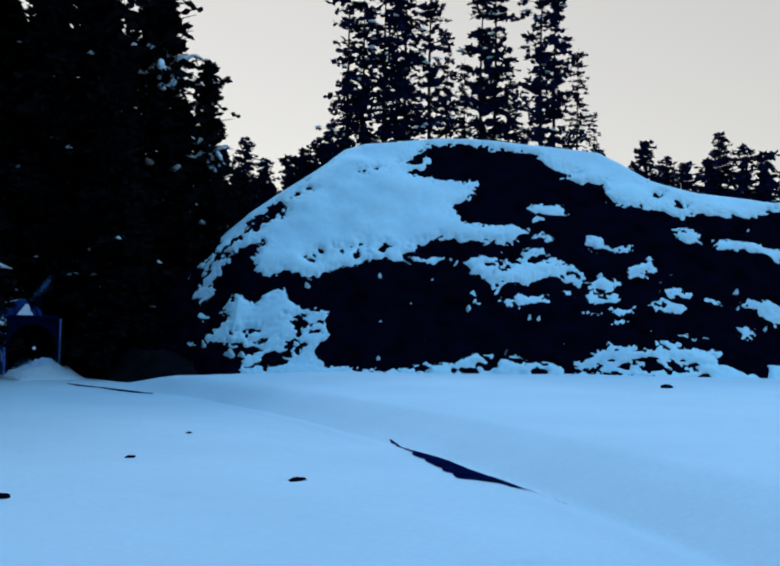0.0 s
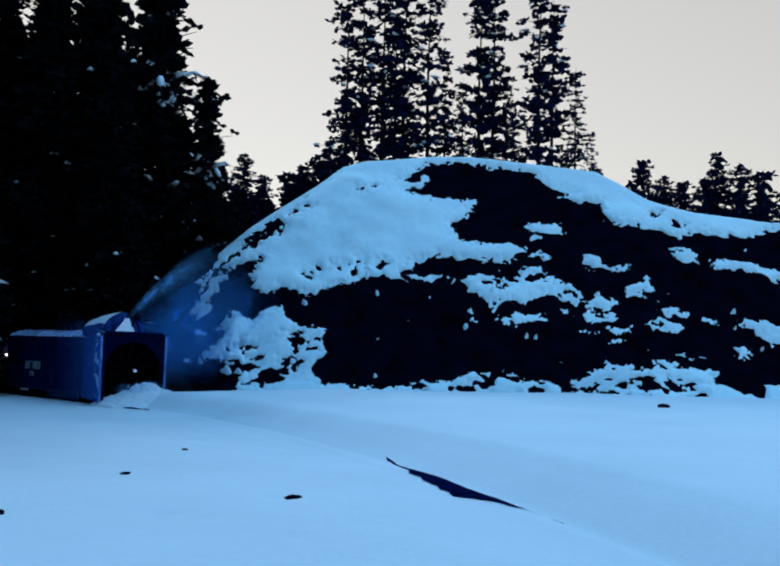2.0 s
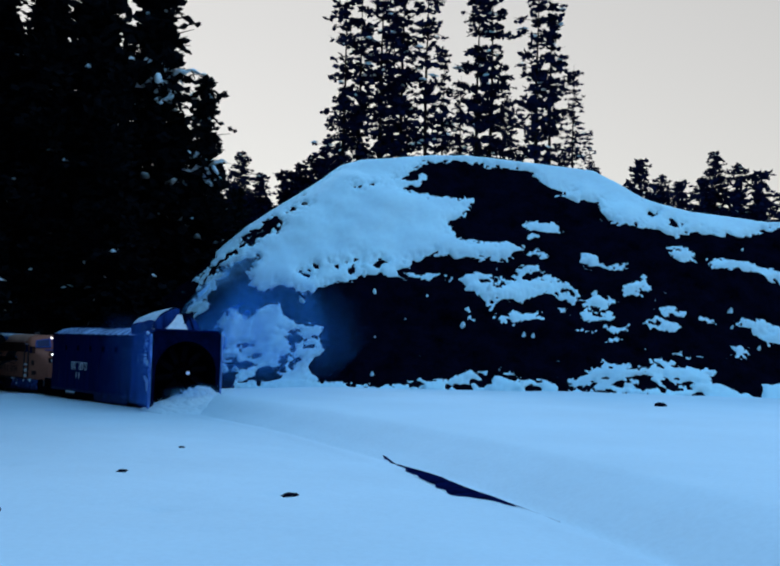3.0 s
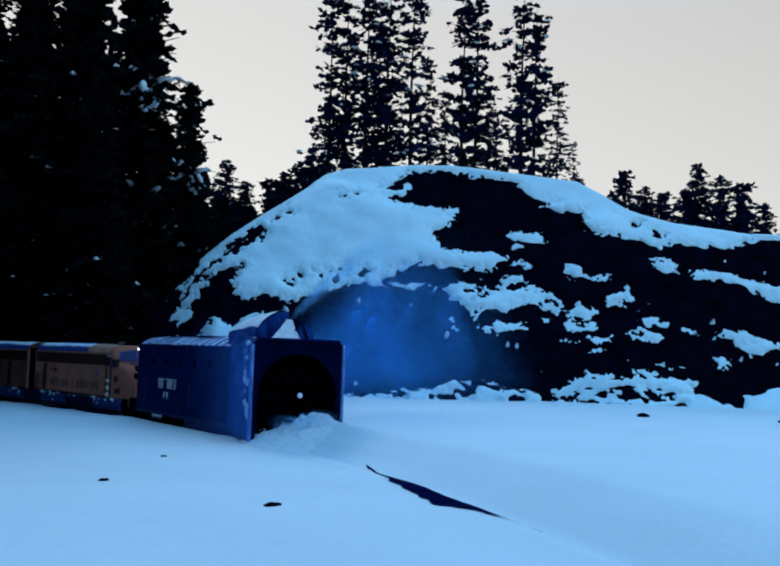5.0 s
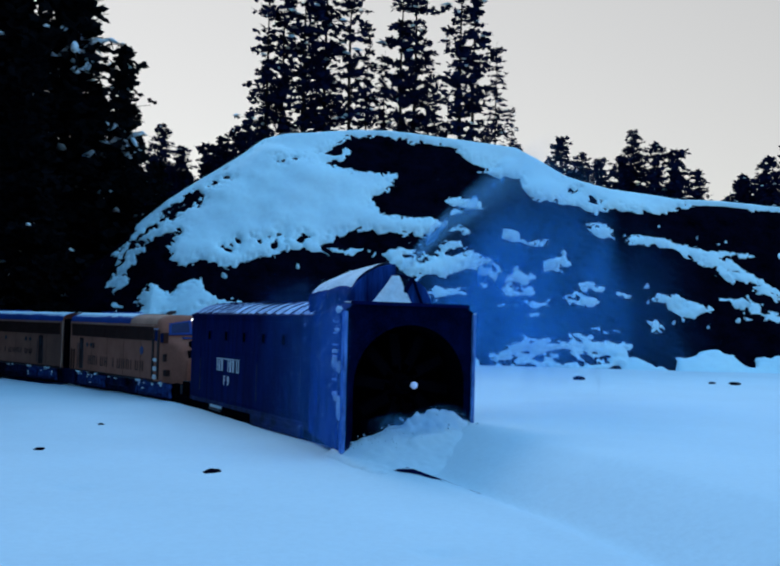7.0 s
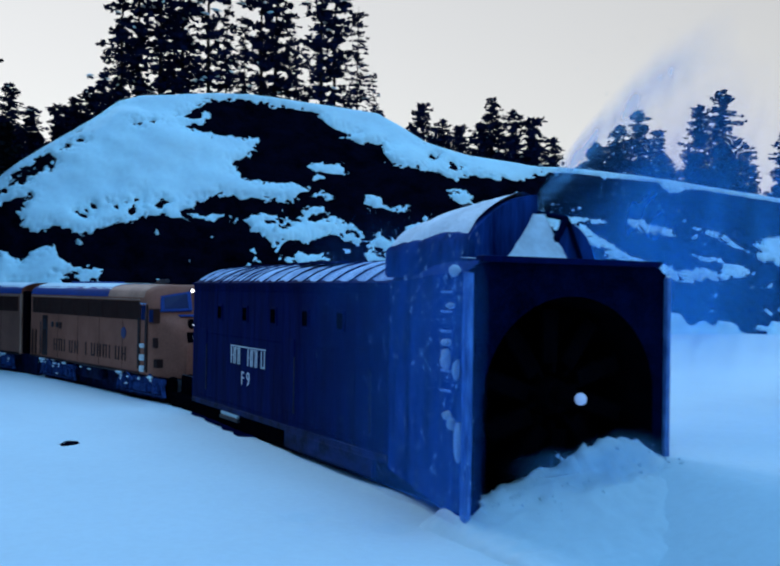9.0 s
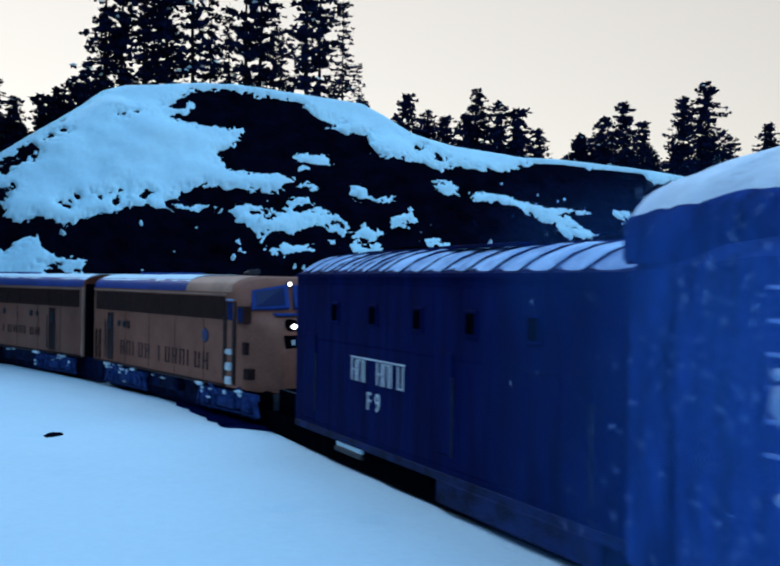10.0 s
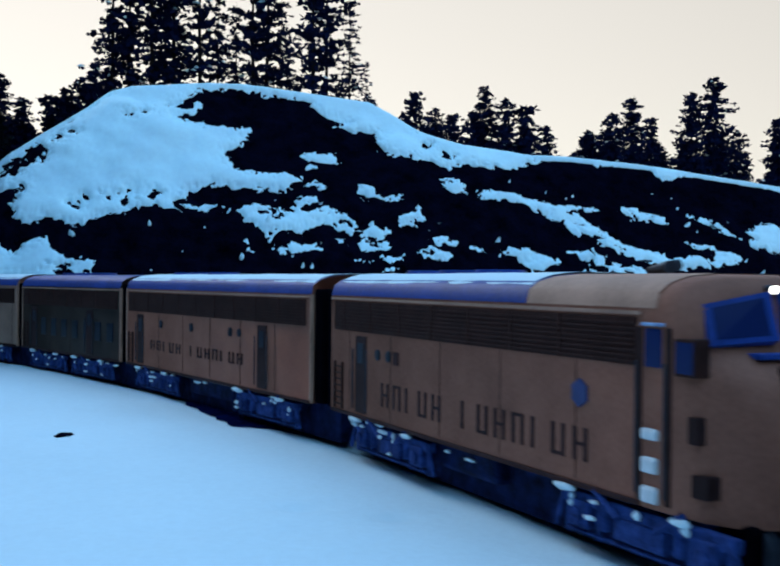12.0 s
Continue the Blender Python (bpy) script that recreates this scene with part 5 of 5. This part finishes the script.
        for i in range(nn - 1):
            ff += [(i, i + 1, nn + i + 1, nn + i), (3 * nn + i, 3 * nn + i + 1, 2 * nn + i + 1, 2 * nn + i), (i, 2 * nn + i, 2 * nn + i + 1, i + 1)]
        put("cheek", mesh_of("cheek", vv, ff, HOOD_PAINT), chute, "frosted end plate of the chute")
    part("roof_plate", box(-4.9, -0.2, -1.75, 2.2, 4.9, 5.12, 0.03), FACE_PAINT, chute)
    nx, ny = 44, 16
    gx, gy = np.meshgrid(np.linspace(-4.85, -1.5, nx), np.linspace(0.06, 0.98, ny), indexing="ij")
    sz = 5.0 + (0.62 + 0.95 * np.sin(gy * math.pi / 2) ** 0.85) * np.interp(gx, [p[0] for p in lift], [p[1] for p in lift])
    ed = np.minimum(np.minimum(gy - 0.12, 0.98 - gy) / 0.10, 1) + 0.9 * fbm(gx * 1.1, gy * 4, 3, 3)
    sz = sz + 0.09 * np.clip(ed, -0.8, 1)
    sy = -1.88 + 1.78 * gy + 0.03 * (gx + 4.9) - 0.03
    put("chute_snow", mesh_of("chute_snow", np.stack([gx.ravel(), sy.ravel(), sz.ravel()], 1), grid_faces(nx, ny), SNOW_MOTTLED, True), chute, "snow lying on the chute")
    # brace and packed snow in front of the chute
    bm = bmesh.new()
    add_cyl(bm, (-0.9, -0.15, 5.15), (-0.9, 0.50, 6.15), 0.10, 0.07, seg=8)
    add_cyl(bm, (-0.9, 0.95, 5.15), (-0.9, 0.50, 6.15), 0.05, seg=8)
    add_cyl(bm, (-0.9, 0.50, 6.15), (-2.0, -0.1, 6.4), 0.06, seg=8)
    fan = [(0.30, 5.14)] + [(0.30 + 1.05 * math.cos(a), 5.14 + 1.0 * math.sin(a)) for a in np.linspace(0.0, 1.45, 10)]
    n_ = len(fan)
    put("deflector", mesh_of("deflector", [(-0.98, *p) for p in fan] + [(-1.06, *p) for p in fan], [tuple(range(n_)), tuple(range(2 * n_ - 1, n_ - 1, -1))] + [(i, n_ + i, n_ + (i + 1) % n_, (i + 1) % n_) for i in range(n_)], HOOD_PAINT), chute, "round blue deflector plate")
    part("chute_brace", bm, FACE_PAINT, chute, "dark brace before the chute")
    nx, ny = 14, 10
    gx, gy = np.meshgrid(np.linspace(0, 1, nx), np.linspace(0, 1, ny), indexing="ij")
    ay = (-1.55 + 1.85 * gy) * (1 - gx) + (-0.25 + 0.35 * gy) * gx
    az_ = 5.12 + 1.12 * gx ** 1.2
    ax_ = -0.45 - 0.7 * gx + 0.12 * fbm(gx * 3, gy * 3, 19, 3)
    put("apron_snow", mesh_of("apron_snow", np.stack([ax_.ravel(), ay.ravel(), az_.ravel()], 1), grid_faces(nx, ny), SNOW_MOTTLED, True), chute, "packed snow in front of the chute")
    # rungs up the near side of the hood
    for z in (4.5, 4.1, 3.7, 3.3, 2.9, 2.5):
        part("rung", box(-1.25, -0.72, -2.50, -2.43, z, z + 0.05, 0.01), ROOF_FROST, hood, "frosted rung on the hood's side")
    nx, ny = 40, 8
    gx, gy = np.meshgrid(np.linspace(-PW + 0.3, PW - 0.3, nx), np.linspace(-0.85, 0.05, ny), indexing="ij")
    gz = zt + 0.08 + 0.05 * fbm(gx * 2, gy * 2, 5, 3)
    put("hood_snow", mesh_of("hood_snow", np.stack([gy.ravel(), gx.ravel(), gz.ravel()], 1), grid_faces(nx, ny)[:, ::-1], SNOW, True), hood, "thin snow on the hood's top")
    return tagged(root, "long dark rotary snow plough with a flared hood", "snow plough")


def snow_heap():
    """The bank of loose snow that the plough pushes before it; x = 0 is the cutting face."""
    root = new("snow_heap")
    nx, ny = 50, 80
    gx, gy = np.meshgrid(np.linspace(-1.4, 3.6, nx), np.linspace(-3.0, 3.8, ny), indexing="ij")
    ridge = np.interp(gy, [-3.0, -2.4, -1.2, 0.2, 1.1, 2.2, 2.8, 3.8], [0.0, 0.25, 0.72, 1.25, 1.42, 1.30, 1.15, 0.9])
    front = np.where(gx > 0.1, np.clip(1 - (gx - 0.1) / 3.4, 0, 1) ** 1.25, 1.0)
    inside = np.where(gx < -0.2, np.clip(1 + (gx + 0.2) * 0.4, 0, 1), 1)
    gz = ridge * front * inside * (1 + 0.28 * fbm(gx * 1.6, gy * 1.6, 15, 4)) - 0.12 + 0.09 * fbm(gx * 4, gy * 4, 16, 3)
    # lumps thrown up where the wheel bites
    gz = gz + 0.75 * np.clip(fbm(gx * 2.5, gy * 3.2, 18, 3), 0, 1) * np.exp(-((gx - 0.15) / 0.4) ** 2) * np.exp(-((gy - 0.7) / 1.3) ** 2)
    rim = np.minimum(np.minimum((gx + 1.4) / 0.5, (3.6 - gx) / 0.6), np.minimum((gy + 3.0) / 0.5, (3.8 - gy) / 0.5))
    gz = gz - 0.45 * (1 - smooth01(rim))
    put("loose_snow", mesh_of("loose_snow", np.stack([gx.ravel(), gy.ravel(), gz.ravel()], 1), grid_faces(nx, ny), SNOW, True), root)
    nt, nw = 24, 30
    tt, ww = np.meshgrid(np.linspace(0, 1, nt), np.linspace(-1, 1, nw), indexing="ij")
    px_ = 0.35 + 0.9 * np.cos(tt * 1.57) * np.cos(ww * 1.57)
    pz_ = 0.5 + 1.25 * np.sin(tt * 1.57) * (1 - 0.35 * np.abs(ww - 0.3)) + 0.2 * fbm(tt * 4, ww * 4, 44, 3)
    puff = mesh_of("powder", np.stack([px_.ravel(), (0.5 + 2.3 * ww).ravel(), pz_.ravel()], 1), grid_faces(nt, nw), JET, True)
    puff.attributes.new("thickness", "FLOAT", "POINT").data.foreach_set("value", (np.sin(tt * 3.14) ** 2 * (1 - ww ** 2) ** 2 * 0.5).ravel().astype(np.float32))
    put("powder", puff, root, "thin cloud of powder over the heap")
    rng = random.Random(3)
    verts, faces = [], []
    for _ in range(150):
        x, y = abs(rng.gauss(0.25, 0.45)) + 0.1, rng.uniform(-2.2, 2.9)
        z = float(np.interp(y, [-3, -1.2, 0.2, 1.1, 2.9], [0.1, 0.6, 1.1, 1.25, 1.0])) * max(0.1, 1 - max(0, x) / 2.2) + abs(rng.gauss(0.04, 0.16))
        r = rng.uniform(0.015, 0.05)
        b = len(verts)
        verts += [(x + r * rng.uniform(.6, 1.3), y, z), (x - r, y + r * 0.7, z), (x - r, y - r * rng.uniform(.6, 1.2), z), (x, y, z + r * 1.3), (x, y, z - r)]
        faces += [(b, b + 1, b + 3), (b + 1, b + 2, b + 3), (b + 2, b, b + 3), (b + 1, b, b + 4), (b + 2, b + 1, b + 4), (b, b + 2, b + 4)]
    tagged(put("crumbs", mesh_of("crumbs", verts, faces, SNOW), root), "flying crumbs of snow", kind="stuff")
    return tagged(root, "bank of loose snow pushed up by the plough", "snow")


def spray():
    """Snow thrown from the chute to the far side: thin drifting sheets and flakes, fixed to the plough."""
    root = new("snow_spray")
    rng = np.random.default_rng(12)
    g9 = 9.81
    for k in range(3):
        vy, vz, drag = (11.0, 8.5, 14.0)[k], (10.4, 8.8, 9.6)[k], (0.7, 0.4, 0.5)[k]
        nt, nw = 34, 12
        tt, ww = np.meshgrid(np.linspace(0, 1, nt), np.linspace(-1, 1, nw), indexing="ij")
        tmax = (vz + math.sqrt(vz * vz + 2 * g9 * 5.0)) / g9
        t = tt * tmax
        x = -2.4 - drag * t * 3.0 + 0.2 * ww + rng.uniform(-0.3, 0.3)
        y = 0.7 + vy * t * (1 - 0.14 * t) + 0.5 * fbm(tt * 4 + k, ww * 2, 30 + k, 2) * tt * 3
        z = 6.3 + vz * t - 0.5 * g9 * t * t + 0.6 * fbm(tt * 5, ww * 2 + k, 60 + k, 2) * tt * 2
        z_mid = z
        z = z_mid + ww * (0.45 + 4.0 * tt)
        th = np.clip(1 - ww ** 2, 0, 1) ** 3 * np.clip(tt * 12, 0, 1) * np.clip(1 - (2.5, 2.8, 2.2)[k] * tt, 0, 1) ** 1.3 * (1.25, 0.7, 0.15)[k]
        me = mesh_of("drift", np.stack([x.ravel(), y.ravel(), z.ravel()], 1), grid_faces(nt, nw), JET, True)
        at_ = me.attributes.new("thickness", "FLOAT", "POINT")
        at_.data.foreach_set("value", th.ravel().astype(np.float32))
        put("drift", me, root)
        # fine snow falling out of the throw as a hanging curtain
        x2 = -2.4 - drag * t * 3.0 + 0.4 * ww
        drop = (ww + 1) / 2
        z2 = z_mid * (1 - drop) + 0.9 * drop
        x3 = x2 - 2.5 * drop * rng.uniform(0.5, 1.5)
        th2 = smooth01(drop * (2.4, 1.6, 1.05)[k]) * np.clip(tt * 5, 0, 1) * smooth01((0.97 - tt) / 0.55) * (1.2, 1.0, 0.5)[k] * (1 - 0.6 * drop) * smooth01((1.0 - drop) * 3.0)
        me = mesh_of("curtain", np.stack([x3.ravel(), y.ravel(), z2.ravel()], 1), grid_faces(nt, nw), MIST, True)
        at_ = me.attributes.new("thickness", "FLOAT", "POINT")
        at_.data.foreach_set("value", th2.ravel().astype(np.float32))
        put("curtain", me, root)
    # powder sinking along the near side of the hood
    nt, nw = 26, 30
    tt, ww = np.meshgrid(np.linspace(0, 1, nt), np.linspace(0, 1, nw), indexing="ij")
    for k in range(2):
        x = -8.0 + 9.2 * tt
        y = -2.95 - 0.35 * k + 0.25 * fbm(tt * 5, ww * 3, 70 + k, 2) + 0.35 * (1 - tt)
        z = 0.3 + 6.3 * ww - 0.5 * tt * ww
        th = smooth01(tt / 0.75) * smooth01((1 - tt) / 0.12) * smooth01((1 - ww) / 0.35) * (0.75 + 0.25 * ww) * (1.1, 0.6)[k]
        me = mesh_of("veil", np.stack([x.ravel(), y.ravel(), z.ravel()], 1), grid_faces(nt, nw), VEIL, True)
        me.attributes.new("thickness", "FLOAT", "POINT").data.foreach_set("value", th.ravel().astype(np.float32))
        put("veil", me, root, "thin veil of powder sinking beside the hood")
    verts, faces = [], []
    for _ in range(700):
        vy, vz, t = rng.uniform(4, 14.5), rng.uniform(4, 11.5), rng.uniform(0, 1.3)
        p = np.array([-2.4 - 1.8 * t + rng.normal() * (0.15 + 0.9 * t), 0.7 + vy * t * (1 - 0.14 * t), 6.2 + vz * t - 4.9 * t * t])
        if p[2] < 1.0:
            continue
        r = rng.uniform(0.004, 0.010)
        b = len(verts)
        d = rng.normal(size=(4, 3)) * r
        verts += [p + q for q in d]
        faces += [(b, b + 1, b + 2), (b, b + 2, b + 3), (b, b + 3, b + 1), (b + 1, b + 3, b + 2)]
    # single flakes falling close along the near side
    for _ in range(260):
        p = np.array([0.8 - abs(rng.normal()) * 2.6, rng.uniform(-3.4, -2.75), rng.uniform(0.5, 6.0)])
        r, ln = rng.uniform(0.002, 0.0045), rng.uniform(0.02, 0.09)
        b = len(verts)
        verts += [p + (r, 0, 0), p + (-r, r, 0), p + (-r, -r, 0), p + (0.3 * r, 0, ln), p + (0, 0, -ln)]
        faces += [(b, b + 1, b + 3), (b + 1, b + 2, b + 3), (b + 2, b, b + 3), (b + 1, b, b + 4), (b + 2, b + 1, b + 4), (b, b + 2, b + 4)]
    tagged(put("flakes", mesh_of("flakes", verts, faces, SNOW), root), "flakes and lumps of thrown snow", kind="stuff")
    return tagged(root, "plume of snow thrown high to the far side", "snow spray")


PLOUGH = plough()
HEAP = snow_heap()
SPRAY = spray()
ENGINE = engine()
BOOSTER = booster(60, 15.7, YELLOW, ROOF_GREY, [(-3.9 + 0.0, 2.72, 0.15), (-0.9, 2.72, 0.15), (2.4, 2.72, 0.15), (3.1, 2.72, 0.13)], (-5.0, 3.6, 1.72, 2.08, 13, (5,)), "yellow cabless booster unit with snow on its roof")
DARK_UNIT = booster(70, 11.4, DULL_YELLOW, ROOF_GREY, [], None, "dark yellow unit with a row of dark windows", True)
TAIL = booster(80, 14.0, TAN, ROOF_GREY, [(-3, 2.72, 0.15), (0, 2.72, 0.15), (3, 2.72, 0.15)], None, "pale yellow unit at the far end of the train")



def widen(root, k):
    """Broadens and slightly heightens a car's parts about its middle."""
    for me in {o.data for o in root.children_recursive if o.data}:
        for v in me.vertices:
            v.co.y *= k
            v.co.z *= 1.03


for unit in (ENGINE, BOOSTER, DARK_UNIT, TAIL):
    widen(unit, 1.19)

def trim(root):
    """Draws the plough's hood back."""
    done = set()
    for ob in root.children_recursive:
        if not ob.data or ob.data.name in done or ob.name.startswith(("lettering", "car_mark", "scoop", "wheel_hub")):
            continue
        done.add(ob.data.name)
        for v in ob.data.vertices:
            if v.co.x > -4.9:
                v.co.x = -4.9 + (v.co.x + 4.9) * 0.94


trim(PLOUGH)

# seconds and metres along the line of the cutting face
RUN = [(-0.5, -79.4), (0, -74.8), (0.5, -70.1), (1, -65.35), (1.5, -60.65), (2.5, -51.36), (3, -46.8), (5.5, -24.07), (6, -19.67), (6.5, -15.26), (7, -11.07), (9, 5.12), (9.5, 9.63), (10, 14.61), (10.5, 19.5), (11, 24.57), (11.5, 29.58), (12, 34.34), (12.5, 39.0)]


def run(t):
    """Smooth way along the line at t seconds."""
    a = np.array(RUN)
    k = int(np.clip(np.searchsorted(a[:, 0], t) - 1, 1, len(a) - 3))
    t0, t1 = a[k, 0], a[k + 1, 0]
    m0 = (a[k + 1, 1] - a[k - 1, 1]) / (a[k + 1, 0] - a[k - 1, 0])
    m1 = (a[k + 2, 1] - a[k, 1]) / (a[k + 2, 0] - a[k, 0])
    h, u = t1 - t0, (t - t0) / (t1 - t0)
    return (2 * u ** 3 - 3 * u ** 2 + 1) * a[k, 1] + (u ** 3 - 2 * u ** 2 + u) * h * m0 + (-2 * u ** 3 + 3 * u ** 2) * a[k + 1, 1] + (u ** 3 - u ** 2) * h * m1


def on_line(s_ref, front, rear, ref, aside=0.0):
    """Pose of a car whose trucks stand at s_ref - front and s_ref - rear; its origin lies ref behind the face."""
    xa, ya, _ = track(s_ref - front)
    xb, yb, _ = track(s_ref - rear)
    yaw = math.atan2(ya - yb, xa - xb)
    k = (front - ref)
    return pose(xa + math.cos(yaw) * k - math.sin(yaw) * aside, ya + math.sin(yaw) * k + math.cos(yaw) * aside, 0.0, 0, 0, math.degrees(yaw))


def motions():
    times = [k * 0.25 for k in range(49)]
    cars = ((PLOUGH, 4.0, 15.0, 0.0), (HEAP, 0.5, 6.0, 0.3), (SPRAY, 4.0, 15.0, 0.3), (ENGINE, 26.5, 35.3, 30.4), (BOOSTER, 41.7, 52.5, 47.1), (DARK_UNIT, 58.3, 64.5, 61.4), (TAIL, 70.7, 79.3, 75.0))
    for thing, front, rear, ref in cars:
        walk(thing, [(t, on_line(run(t), front, rear, ref, 0.3 if ref > 20 else 0.0)) for t in times])
    wheel = [o for o in PLOUGH.children if o.name.startswith("rotary_wheel")][0]
    walk(wheel, [(k * 0.25, pose(-1.18, 0, 2.35, (k * 80) % 360)) for k in range(49)])


motions()
